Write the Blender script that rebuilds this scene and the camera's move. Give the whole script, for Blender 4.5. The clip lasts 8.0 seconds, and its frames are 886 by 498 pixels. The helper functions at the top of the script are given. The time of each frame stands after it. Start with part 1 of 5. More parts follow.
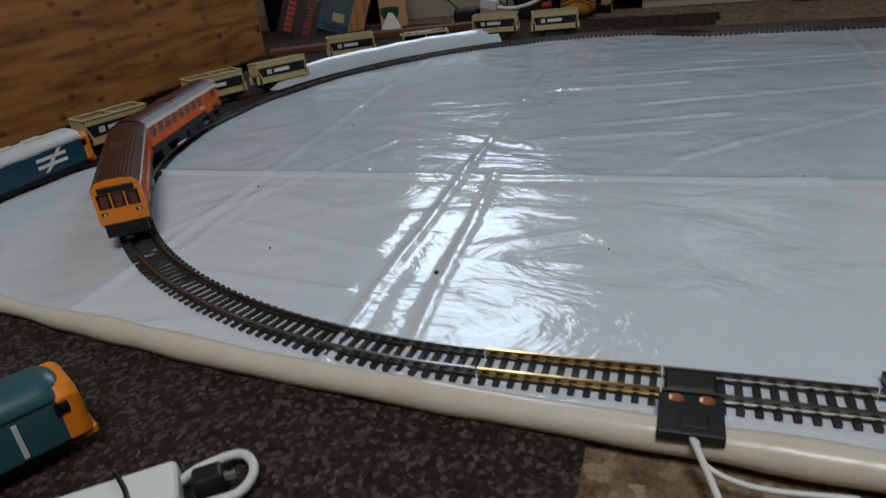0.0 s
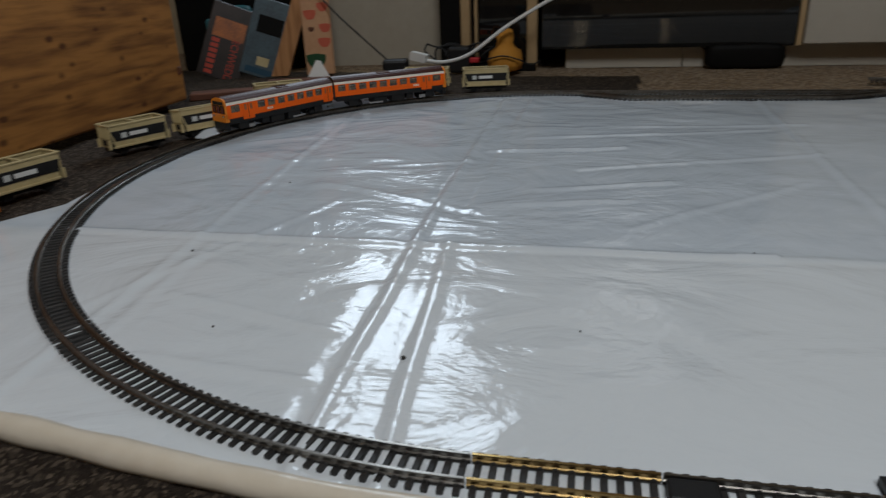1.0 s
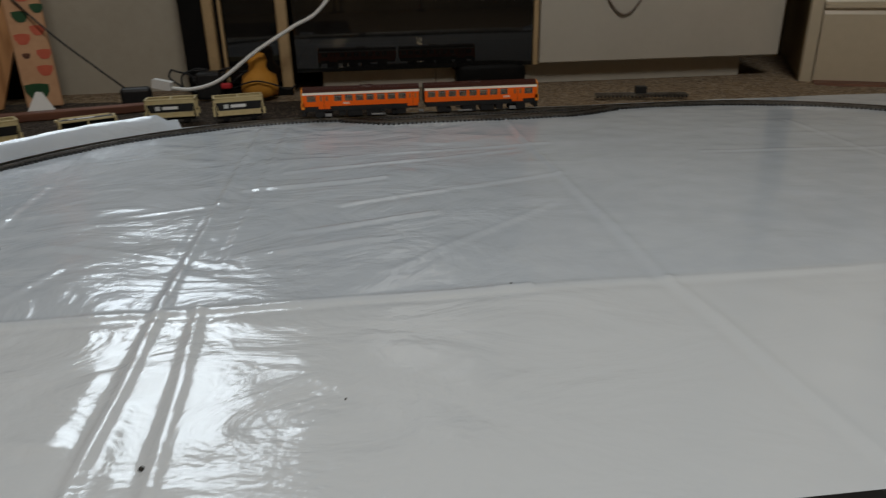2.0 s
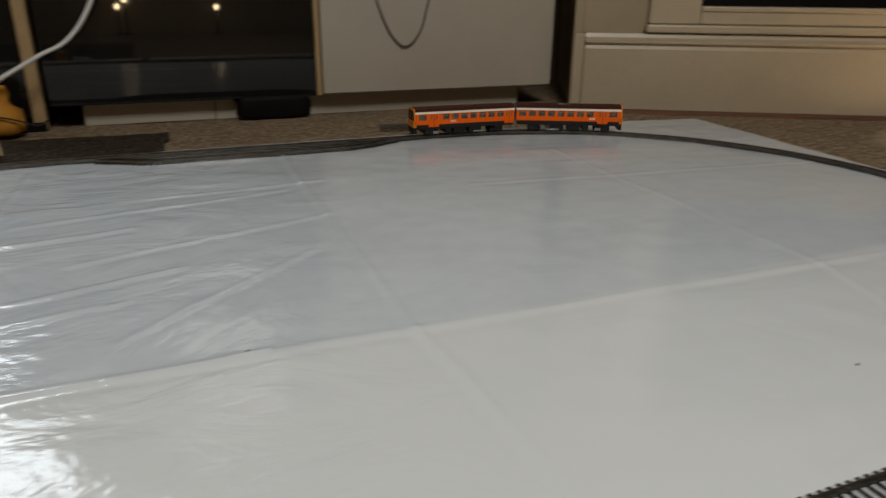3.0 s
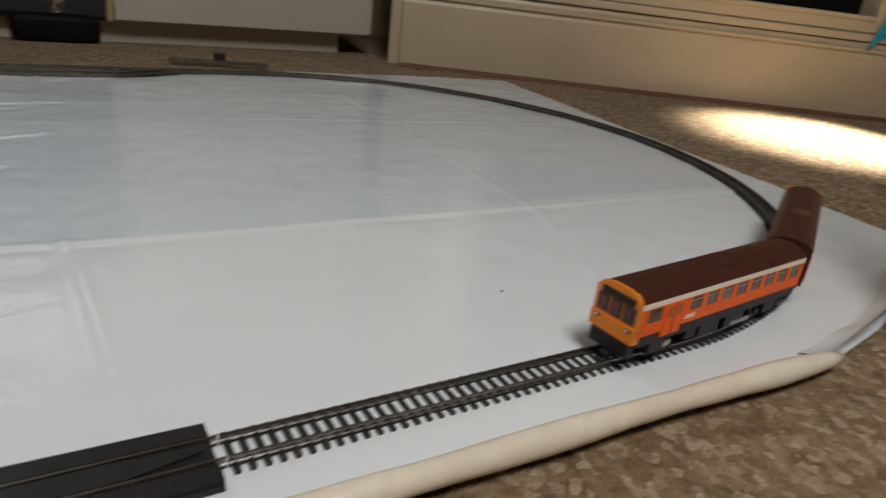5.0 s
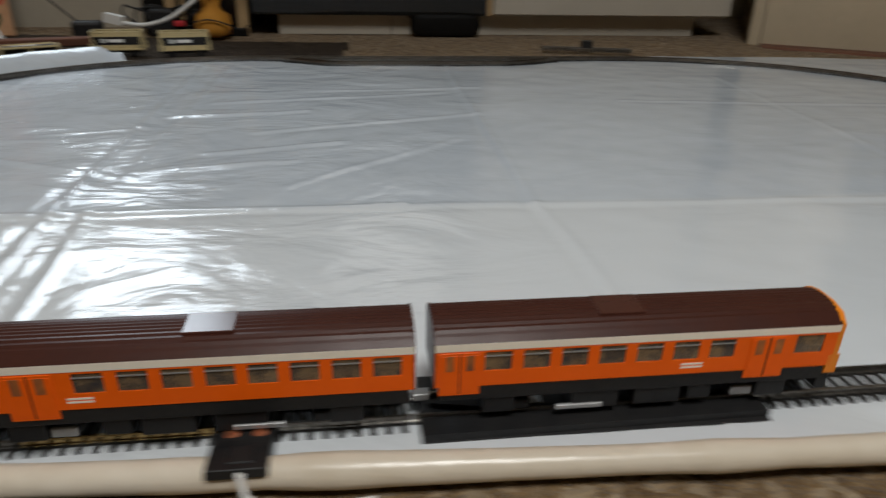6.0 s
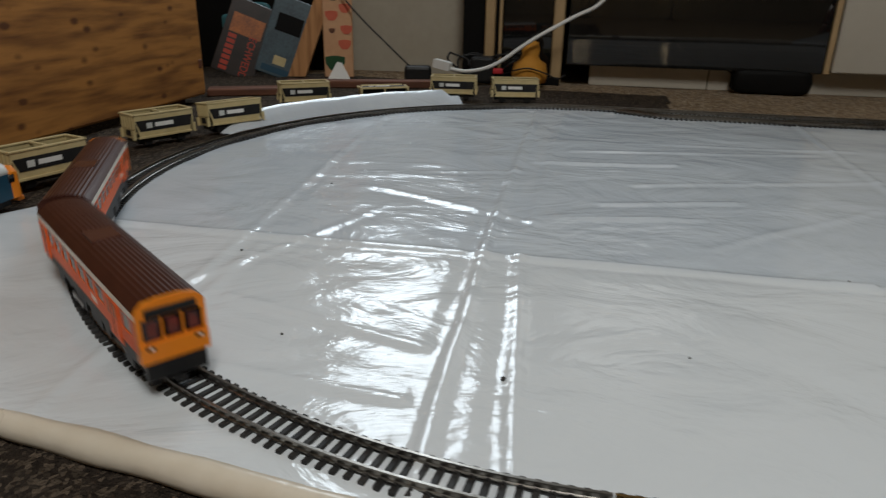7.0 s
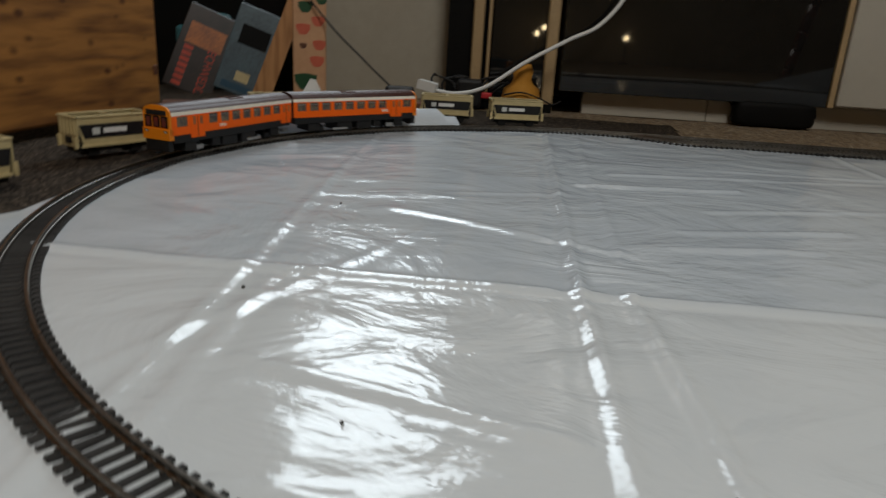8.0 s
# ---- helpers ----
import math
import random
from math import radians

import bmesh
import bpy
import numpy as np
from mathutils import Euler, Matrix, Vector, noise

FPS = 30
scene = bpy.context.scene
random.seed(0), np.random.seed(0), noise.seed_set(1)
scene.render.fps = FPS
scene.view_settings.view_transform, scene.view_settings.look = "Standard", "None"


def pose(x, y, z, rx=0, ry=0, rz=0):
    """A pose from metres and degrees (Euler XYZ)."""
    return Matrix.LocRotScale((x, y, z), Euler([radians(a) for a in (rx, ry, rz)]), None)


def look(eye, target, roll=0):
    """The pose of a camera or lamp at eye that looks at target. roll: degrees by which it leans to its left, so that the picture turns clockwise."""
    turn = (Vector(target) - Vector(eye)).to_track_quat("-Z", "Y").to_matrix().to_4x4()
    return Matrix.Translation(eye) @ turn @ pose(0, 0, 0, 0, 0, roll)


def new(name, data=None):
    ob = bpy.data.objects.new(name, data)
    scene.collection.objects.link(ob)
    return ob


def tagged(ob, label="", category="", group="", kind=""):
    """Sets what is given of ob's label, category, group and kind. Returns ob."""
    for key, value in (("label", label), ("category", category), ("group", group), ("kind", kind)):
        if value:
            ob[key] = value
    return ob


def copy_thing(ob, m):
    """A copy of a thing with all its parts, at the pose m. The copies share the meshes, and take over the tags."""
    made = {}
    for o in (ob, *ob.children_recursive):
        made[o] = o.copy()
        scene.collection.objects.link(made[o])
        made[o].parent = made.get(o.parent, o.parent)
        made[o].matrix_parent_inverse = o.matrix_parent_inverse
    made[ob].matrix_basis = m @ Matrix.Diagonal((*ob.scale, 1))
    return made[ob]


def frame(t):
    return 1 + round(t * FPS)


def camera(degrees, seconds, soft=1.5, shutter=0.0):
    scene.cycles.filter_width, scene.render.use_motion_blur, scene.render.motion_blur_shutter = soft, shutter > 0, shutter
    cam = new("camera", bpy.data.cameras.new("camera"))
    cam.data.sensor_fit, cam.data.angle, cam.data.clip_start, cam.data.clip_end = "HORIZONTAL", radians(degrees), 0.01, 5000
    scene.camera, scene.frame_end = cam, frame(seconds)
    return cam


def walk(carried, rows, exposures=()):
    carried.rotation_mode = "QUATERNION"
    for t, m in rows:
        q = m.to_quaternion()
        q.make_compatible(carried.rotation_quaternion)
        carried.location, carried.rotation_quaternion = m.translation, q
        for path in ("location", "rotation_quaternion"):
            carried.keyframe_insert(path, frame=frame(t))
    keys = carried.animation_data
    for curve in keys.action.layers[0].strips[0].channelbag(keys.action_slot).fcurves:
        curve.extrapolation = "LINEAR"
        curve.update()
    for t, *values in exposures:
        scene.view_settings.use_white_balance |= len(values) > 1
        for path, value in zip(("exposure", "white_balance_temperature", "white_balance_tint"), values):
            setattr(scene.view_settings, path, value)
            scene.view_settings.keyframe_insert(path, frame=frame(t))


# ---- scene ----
cam = camera(66.36, 8.0, 1.3, 0.35)
PATH = [
    (0, 0.0939, -0.7830, 0.2123, 64.32, 5.84, 18.38),
    (0.5, 0.0617, -0.7721, 0.2229, 66.73, 4.05, 16.88),
    (1, 0.0488, -0.7596, 0.2293, 67.18, 2.23, 11.63),
    (1.5, 0.0587, -0.7376, 0.2349, 67.64, 0.96, 1.24),
    (3, 0.1507, -0.6951, 0.2617, 69.25, -0.64, -22.00),
    (3.5, 0.2485, -0.6987, 0.2578, 72.22, -4.56, -32.54),
    (4, 0.3203, -0.7133, 0.2506, 72.79, -6.29, -41.02),
    (4.2, 0.3245, -0.7349, 0.2647, 70.40, -6.28, -42.41),
    (5.5, 0.2560, -0.7776, 0.2169, 65.26, -5.00, -18.63),
    (6, 0.1589, -0.7816, 0.2267, 64.57, -1.30, -7.19),
    (6.5, 0.0331, -0.7649, 0.2293, 65.96, 0.54, 6.94),
    (7, -0.0310, -0.7397, 0.2124, 68.34, -0.96, 11.16),
    (7.5, -0.0824, -0.6884, 0.1794, 68.18, -10.36, 13.06),
    (8, -0.1446, -0.6109, 0.1493, 72.03, -3.13, 6.40),
]
walk(cam, [(t, pose(x, y, z, a, b, c)) for t, x, y, z, a, b, c in PATH],
     [(0.0, -0.15, 5800, 7), (1.5, -0.08, 6150, 9), (3.0, 0.18, 6650, 9), (3.5, 0.45, 6600, 10), (4.2, 0.42, 6550, 10), (5.5, 0.3, 6350, 10), (6.5, 0.2, 6250, 8), (8.0, 0.05, 6450, 8)])

# ---------------------------------------------------------------- light
world = bpy.data.worlds.new("room_dark")
scene.world = world
world.use_nodes = True
world.node_tree.nodes["Background"].inputs[0].default_value = (0.9, 0.85, 0.8, 1)
world.node_tree.nodes["Background"].inputs[1].default_value = 0.012
scene.view_settings.exposure = 0.0


def area_lamp(name, eye, target, sx, sy, watts, colour):
    d = bpy.data.lights.new(name, "AREA")
    d.shape, d.size, d.size_y, d.energy, d.color = "RECTANGLE", sx, sy, watts, colour
    ob = new(name, d)
    ob.matrix_world = look(eye, target)
    return ob


# cool screen light over the cabinet, ceiling light, low warm lamp by the chimney breast
area_lamp("screen_light", (-0.49, 1.14, 1.03), (-0.38, 0.0, 0.66), 0.44, 0.70, 7.5, (0.84, 0.93, 1.0))
area_lamp("ceiling_light", (0.35, -1.35, 1.85), (0.35, -0.25, 0.0), 0.6, 0.6, 22.5, (1.0, 0.97, 0.92))
sd = bpy.data.lights.new("reading_light", "SPOT")
sd.energy, sd.spot_size, sd.spot_blend, sd.shadow_soft_size, sd.color = 330.0, radians(40), 0.8, 0.05, (1.0, 0.93, 0.84)
reading = new("reading_light", sd)
reading.matrix_world = look((2.0, 0.03, 0.72), (1.72, 0.0, 0.0))


# ---------------------------------------------------------------- materials
def material(name, colour, rough=0.5, metal=0.0, second=None, scale=40.0, amount=0.5, bump=0.0, bump_scale=200.0, gloss=0.5, coat=0.0, detail=4.0, island=0.0):
    """Principled surface: a colour broken up by noise at two scales, fine relief, uneven gloss."""
    m = bpy.data.materials.new(name)
    m.use_nodes = True
    nt = m.node_tree
    n, l = nt.nodes, nt.links
    p = n["Principled BSDF"]
    p.inputs["Metallic"].default_value = metal
    p.inputs["Specular IOR Level"].default_value = gloss
    p.inputs["Coat Weight"].default_value = coat
    co = n.new("ShaderNodeTexCoord")
    a = n.new("ShaderNodeTexNoise")
    a.inputs["Scale"].default_value, a.inputs["Detail"].default_value = scale, detail
    l.new(co.outputs["Object"], a.inputs["Vector"])
    b = n.new("ShaderNodeTexNoise")
    b.inputs["Scale"].default_value, b.inputs["Detail"].default_value = scale * 7.3, 3.0
    l.new(co.outputs["Object"], b.inputs["Vector"])
    mx = n.new("ShaderNodeMix")
    mx.data_type = "FLOAT"
    mx.inputs[0].default_value = 0.4
    l.new(a.outputs[0], mx.inputs[2])
    l.new(b.outputs[0], mx.inputs[3])
    ramp = n.new("ShaderNodeMapRange")
    ramp.inputs[1].default_value, ramp.inputs[2].default_value = 0.35, 0.65
    ramp.inputs[3].default_value, ramp.inputs[4].default_value = 0.0, amount
    l.new(mx.outputs[0], ramp.inputs[0])
    cm = n.new("ShaderNodeMix")
    cm.data_type = "RGBA"
    two = second or tuple(c * 0.7 for c in colour)
    cm.inputs[6].default_value, cm.inputs[7].default_value = (*colour, 1), (*two, 1)
    l.new(ramp.outputs[0], cm.inputs[0])
    out = cm.outputs[2]
    if island:
        oi = n.new("ShaderNodeObjectInfo")
        hv = n.new("ShaderNodeHueSaturation")
        mr = n.new("ShaderNodeMapRange")
        mr.inputs[3].default_value, mr.inputs[4].default_value = 1 - island, 1 + island
        l.new(oi.outputs["Random"], mr.inputs[0])
        l.new(mr.outputs[0], hv.inputs["Value"])
        l.new(out, hv.inputs["Color"])
        out = hv.outputs[0]
    l.new(out, p.inputs["Base Color"])
    rr = n.new("ShaderNodeMapRange")
    rr.inputs[3].default_value, rr.inputs[4].default_value = max(0.02, rough * 0.8), min(1, rough * 1.2)
    l.new(a.outputs[0], rr.inputs[0])
    l.new(rr.outputs[0], p.inputs["Roughness"])
    if bump:
        t = n.new("ShaderNodeTexNoise")
        t.inputs["Scale"].default_value, t.inputs["Detail"].default_value = bump_scale, 3.0
        l.new(co.outputs["Object"], t.inputs["Vector"])
        bp = n.new("ShaderNodeBump")
        bp.inputs["Strength"].default_value, bp.inputs["Distance"].default_value = bump, 0.002
        l.new(t.outputs[0], bp.inputs["Height"])
        l.new(bp.outputs[0], p.inputs["Normal"])
    return m


def wood_material(name, light, dark, axis=1, knots=True, scale=1.0, rough=0.55):
    """Pine or stained wood: grain stretched along one axis, with dark knots."""
    m = material(name, light, rough)
    nt = m.node_tree
    n, l = nt.nodes, nt.links
    p = n["Principled BSDF"]
    co = n.new("ShaderNodeTexCoord")
    mp = n.new("ShaderNodeMapping")
    s = [14.0 * scale] * 3
    s[axis] = 1.6 * scale
    mp.inputs["Scale"].default_value = s
    l.new(co.outputs["Object"], mp.inputs[0])
    warp = n.new("ShaderNodeTexNoise")
    warp.inputs["Scale"].default_value, warp.inputs["Detail"].default_value = 1.3, 2.0
    l.new(mp.outputs[0], warp.inputs["Vector"])
    wave = n.new("ShaderNodeMath")
    wave.operation = "MULTIPLY"
    wave.inputs[1].default_value = 34.0
    l.new(warp.outputs[0], wave.inputs[0])
    sn = n.new("ShaderNodeMath")
    sn.operation = "SINE"
    l.new(wave.outputs[0], sn.inputs[0])
    fine = n.new("ShaderNodeTexNoise")
    fine.inputs["Scale"].default_value, fine.inputs["Detail"].default_value = 9.0, 5.0
    l.new(mp.outputs[0], fine.inputs["Vector"])
    add = n.new("ShaderNodeMath")
    add.operation = "MULTIPLY_ADD"
    add.inputs[1].default_value = 0.18
    l.new(sn.outputs[0], add.inputs[0])
    l.new(fine.outputs[0], add.inputs[2])
    fac = add.outputs[0]
    if knots:
        vo = n.new("ShaderNodeTexVoronoi")
        mp2 = n.new("ShaderNodeMapping")
        s2 = [6.5 * scale] * 3
        s2[axis] = 4.0 * scale
        mp2.inputs["Scale"].default_value = s2
        l.new(co.outputs["Object"], mp2.inputs[0])
        l.new(mp2.outputs[0], vo.inputs["Vector"])
        kr = n.new("ShaderNodeMapRange")
        kr.inputs[1].default_value, kr.inputs[2].default_value = 0.06, 0.2
        kr.inputs[3].default_value, kr.inputs[4].default_value = 0.55, 0.0
        l.new(vo.outputs["Distance"], kr.inputs[0])
        ad = n.new("ShaderNodeMath")
        l.new(fac, ad.inputs[0])
        l.new(kr.outputs[0], ad.inputs[1])
        fac = ad.outputs[0]
    cr = n.new("ShaderNodeValToRGB")
    cr.color_ramp.elements[0].position, cr.color_ramp.elements[1].position = 0.3, 0.95
    cr.color_ramp.elements[0].color, cr.color_ramp.elements[1].color = (*light, 1), (*dark, 1)
    l.new(fac, cr.inputs[0])
    l.new(cr.outputs[0], p.inputs["Base Color"])
    bp = n.new("ShaderNodeBump")
    bp.inputs["Strength"].default_value, bp.inputs["Distance"].default_value = 0.25, 0.001
    l.new(fac, bp.inputs["Height"])
    l.new(bp.outputs[0], p.inputs["Normal"])
    return m


def sheet_material():
    """White polythene: glossy, creased, slightly blue where it is a single layer, whiter where it lies double."""
    m = material("white_polythene", (0.59, 0.637, 0.68), 0.14, 0, (0.52, 0.568, 0.625), 5.0, 0.8, 0, 0, 0.5)
    nt = m.node_tree
    n, l = nt.nodes, nt.links
    p = n["Principled BSDF"]
    old = p.inputs["Base Color"].links[0].from_socket
    co = n.new("ShaderNodeTexCoord")
    sep = n.new("ShaderNodeSeparateXYZ")
    l.new(co.outputs["Object"], sep.inputs[0])
    mr = n.new("ShaderNodeMapRange")
    mr.inputs[1].default_value, mr.inputs[2].default_value = -0.228, -0.215
    mr.inputs[3].default_value, mr.inputs[4].default_value = 1.0, 0.0
    l.new(sep.outputs[1], mr.inputs[0])
    mx = n.new("ShaderNodeMix")
    mx.data_type = "RGBA"
    mx.inputs[7].default_value = (0.66, 0.692, 0.715, 1)
    l.new(mr.outputs[0], mx.inputs[0])
    l.new(old, mx.inputs[6])
    l.new(mx.outputs[2], p.inputs["Base Color"])
    mp = n.new("ShaderNodeMapping")
    mp.inputs["Scale"].default_value = (7, 10, 1)
    l.new(co.outputs["Object"], mp.inputs[0])
    a = n.new("ShaderNodeTexNoise")
    a.inputs["Scale"].default_value, a.inputs["Detail"].default_value, a.inputs["Distortion"].default_value = 1.0, 5.0, 1.2
    l.new(mp.outputs[0], a.inputs["Vector"])
    b = n.new("ShaderNodeTexNoise")
    b.inputs["Scale"].default_value, b.inputs["Detail"].default_value, b.inputs["Distortion"].default_value = 45.0, 3.0, 0.8
    l.new(co.outputs["Object"], b.inputs["Vector"])
    ma = n.new("ShaderNodeMath")
    ma.operation = "MULTIPLY_ADD"
    ma.inputs[1].default_value = 0.09
    l.new(b.outputs[0], ma.inputs[0])
    l.new(a.outputs[0], ma.inputs[2])
    bp = n.new("ShaderNodeBump")
    bp.inputs["Strength"].default_value, bp.inputs["Distance"].default_value = 0.8, 0.010
    # the crumpled part lies round the middle fold of the left half
    sx = n.new("ShaderNodeMath")
    sx.inputs[1].default_value = 0.09
    l.new(sep.outputs[0], sx.inputs[0])
    ab = n.new("ShaderNodeMath")
    ab.operation = "ABSOLUTE"
    l.new(sx.outputs[0], ab.inputs[0])
    mk = n.new("ShaderNodeMapRange")
    mk.interpolation_type = "SMOOTHSTEP"
    mk.inputs[1].default_value, mk.inputs[2].default_value = 0.2, 0.46
    mk.inputs[3].default_value, mk.inputs[4].default_value = 0.78, 0.16
    l.new(ab.outputs[0], mk.inputs[0])
    hm = n.new("ShaderNodeMath")
    hm.operation = "MULTIPLY"
    l.new(ma.outputs[0], hm.inputs[0])
    l.new(mk.outputs[0], hm.inputs[1])
    l.new(hm.outputs[0], bp.inputs["Height"])
    l.new(bp.outputs[0], p.inputs["Normal"])
    return m


def carpet_material(name, a, b, c, scale, sheen=0.1):
    """Short pile: mottled tufts in three tones over strong fine relief."""
    m = material(name, a, 0.95, 0, b, scale, 1.0, 1.0, scale * 4, 0.15)
    nt = m.node_tree
    n, l = nt.nodes, nt.links
    p = n["Principled BSDF"]
    old = p.inputs["Base Color"].links[0].from_socket
    co = n.new("ShaderNodeTexCoord")
    v = n.new("ShaderNodeTexVoronoi")
    v.inputs["Scale"].default_value = scale * 2.2
    l.new(co.outputs["Object"], v.inputs["Vector"])
    mr = n.new("ShaderNodeMapRange")
    mr.inputs[1].default_value, mr.inputs[2].default_value = 0.55, 0.9
    l.new(v.outputs["Color"], mr.inputs[0])
    mx = n.new("ShaderNodeMix")
    mx.data_type = "RGBA"
    mx.inputs[7].default_value = (*c, 1)
    l.new(mr.outputs[0], mx.inputs[0])
    l.new(old, mx.inputs[6])
    l.new(mx.outputs[2], p.inputs["Base Color"])
    p.inputs["Sheen Weight"].default_value = sheen
    for node in n:
        if node.type == "BUMP":
            node.inputs["Distance"].default_value = 0.006
    return m


def glass_material(name, tint, rough=0.05):
    m = bpy.data.materials.new(name)
    m.use_nodes = True
    p = m.node_tree.nodes["Principled BSDF"]
    p.inputs["Base Color"].default_value = (*tint, 1)
    p.inputs["Alpha"].default_value = 0.14
    p.inputs["Roughness"].default_value = rough
    p.inputs["IOR"].default_value = 1.5
    return m


SHEET = sheet_material()
HEM = material("rolled_polythene", (0.72, 0.65, 0.54), 0.28, 0, (0.6, 0.52, 0.4), 9, 0.8, 0.6, 45)
CARPET = carpet_material("beige_carpet", (0.30, 0.20, 0.10), (0.105, 0.06, 0.024), (0.40, 0.31, 0.20), 75)
RUG = carpet_material("charcoal_rug", (0.062, 0.047, 0.036), (0.020, 0.015, 0.011), (0.19, 0.145, 0.105), 180, 0.0)
ORANGE = material("orange_plastic", (0.92, 0.132, 0.002), 0.42, 0, (0.82, 0.108, 0.002), 30, 0.5, 0.05, 300, 0.25)
YELLOW = material("cab_yellow_plastic", (0.84, 0.25, 0.008), 0.36, 0, (0.76, 0.21, 0.008), 30, 0.5)
BROWN = material("roof_brown_plastic", (0.06, 0.019, 0.012), 0.36, 0, (0.042, 0.014, 0.010), 40, 0.7, 0.05, 400, 0.2)
GLOSSB = material("smooth_roof_panel", (0.075, 0.026, 0.018), 0.2, 0, (0.06, 0.02, 0.014), 40, 0.6)
CREAM = material("cream_stripe", (0.93, 0.87, 0.75), 0.4, 0, (0.86, 0.79, 0.66), 60, 0.5)
BLACK = material("black_plastic", (0.012, 0.012, 0.013), 0.45, 0, (0.022, 0.021, 0.02), 60, 0.7, 0.1, 300, 0.25)
SLEEPER = material("sleeper_plastic", (0.02, 0.019, 0.018), 0.55, 0, (0.045, 0.042, 0.04), 90, 0.7, 0.2, 500, 0.3, 0, 4, 0.35)
STEEL = material("nickel_rail", (0.34, 0.32, 0.29), 0.3, 1.0, (0.15, 0.13, 0.11), 50, 0.8)
BRASS = material("tarnished_brass_rail", (0.54, 0.37, 0.15), 0.26, 1.0, (0.24, 0.16, 0.07), 50, 0.8)
SILVER = material("silver_paint", (0.4, 0.4, 0.4), 0.4, 0.5)
SEAT = material("seat_moulding", (0.5, 0.4, 0.28), 0.6, 0, (0.2, 0.22, 0.3), 160, 1.0)
PANE = material("window_glazing", (0.36, 0.25, 0.14), 0.12, 0, (0.05, 0.055, 0.07), 130, 1.0)
PANE.node_tree.nodes["Principled BSDF"].inputs["Transmission Weight"].default_value = 0.5
PINE = wood_material("varnished_pine", (0.43, 0.19, 0.045), (0.11, 0.038, 0.010), 1)
BLUE = material("rail_blue_plastic", (0.012, 0.06, 0.105), 0.35, 0, (0.01, 0.045, 0.08), 40, 0.6)
TEAL = material("faded_blue_green_plastic", (0.035, 0.10, 0.115), 0.36, 0, (0.025, 0.075, 0.09), 25, 0.7)
PALE = material("pale_grey_plastic", (0.62, 0.64, 0.62), 0.4, 0, (0.5, 0.5, 0.48), 40, 0.6)
STONE = material("cream_hopper_plastic", (0.56, 0.46, 0.24), 0.5, 0, (0.44, 0.34, 0.16), 60, 0.7, 0.1, 300)
WHITE = material("white_card", (0.78, 0.78, 0.76), 0.5, 0, (0.7, 0.7, 0.68), 60, 0.5)
LAMINATE = material("off_white_laminate", (0.42, 0.385, 0.325), 0.35, 0, (0.38, 0.345, 0.285), 8, 0.6, 0.04, 80)
WALL = material("cream_wall_paint", (0.36, 0.29, 0.19), 0.7, 0, (0.315, 0.25, 0.16), 6, 0.7, 0.15, 160)
GLOSSW = material("cream_gloss_woodwork", (0.46, 0.385, 0.275), 0.35, 0, (0.40, 0.335, 0.235), 8, 0.7, 0.06, 90)
DARK = material("smoked_black_panel", (0.005, 0.005, 0.005), 0.03, 0, (0.012, 0.011, 0.01), 12, 0.7)
# plain near-black; also carries the darkness of the opening and cabinet insides
HOLE = material("deep_black", (0.004, 0.004, 0.004), 0.6, 0, (0.008, 0.007, 0.006), 20, 0.7, 0, 200, 0.1)
BAMBOO = material("lacquered_bamboo", (0.06, 0.015, 0.008), 0.22, 0, (0.2, 0.045, 0.012), 22, 0.9, 0.12, 120, 0.6, 0.4)
ROSE = material("red_petal_fabric", (0.55, 0.02, 0.025), 0.6, 0, (0.38, 0.012, 0.02), 40, 0.7, 0.2, 200)
LEAF = material("green_leaf_fabric", (0.16, 0.27, 0.04), 0.6, 0, (0.1, 0.19, 0.03), 40, 0.7, 0.2, 200)
TURQ = material("turquoise_felt", (0.005, 0.3, 0.42), 0.8, 0, (0.004, 0.24, 0.35), 60, 0.7, 0.3, 300)
DOTS = material("black_cotton", (0.008, 0.008, 0.01), 0.85, 0, (0.015, 0.015, 0.018), 90, 0.7, 0.3, 400)
CLEAR = glass_material("clear_glass", (0.95, 0.97, 0.96), 0.02)
WOOD = wood_material("bare_softwood", (0.5, 0.25, 0.1), (0.28, 0.12, 0.04), 2, False, 1.5)
PRINT_R = material("red_print", (0.26, 0.03, 0.015), 0.4, 0, (0.04, 0.025, 0.025), 22, 0.9)
LETTER = material("red_title_print", (0.50, 0.05, 0.02), 0.45, 0, (0.40, 0.04, 0.015), 60, 0.6)
PRINT_K = material("black_glossy_cover", (0.02, 0.018, 0.017), 0.35, 0, (0.05, 0.03, 0.025), 30, 0.8)
PRINT_O = material("orange_print", (0.55, 0.17, 0.035), 0.4, 0, (0.16, 0.06, 0.03), 28, 0.9)
PRINT_B = material("slate_blue_print", (0.07, 0.115, 0.14), 0.4, 0, (0.03, 0.045, 0.06), 24, 0.9)
CASE = material("teal_plastic_case", (0.04, 0.15, 0.17), 0.35, 0, (0.03, 0.11, 0.13), 15, 0.6)
PINK = material("painted_peach_board", (0.62, 0.36, 0.2), 0.55, 0, (0.5, 0.26, 0.13), 14, 0.7)
PETAL = material("coral_paint", (0.6, 0.13, 0.07), 0.55, 0, (0.5, 0.09, 0.05), 60, 0.6)
GREENP = material("dark_green_paint", (0.015, 0.075, 0.025), 0.5, 0, (0.01, 0.05, 0.02), 60, 0.6)
AMBER = material("amber_yellow_plush", (0.55, 0.25, 0.025), 0.8, 0, (0.42, 0.17, 0.015), 60, 0.8, 0.5, 300)
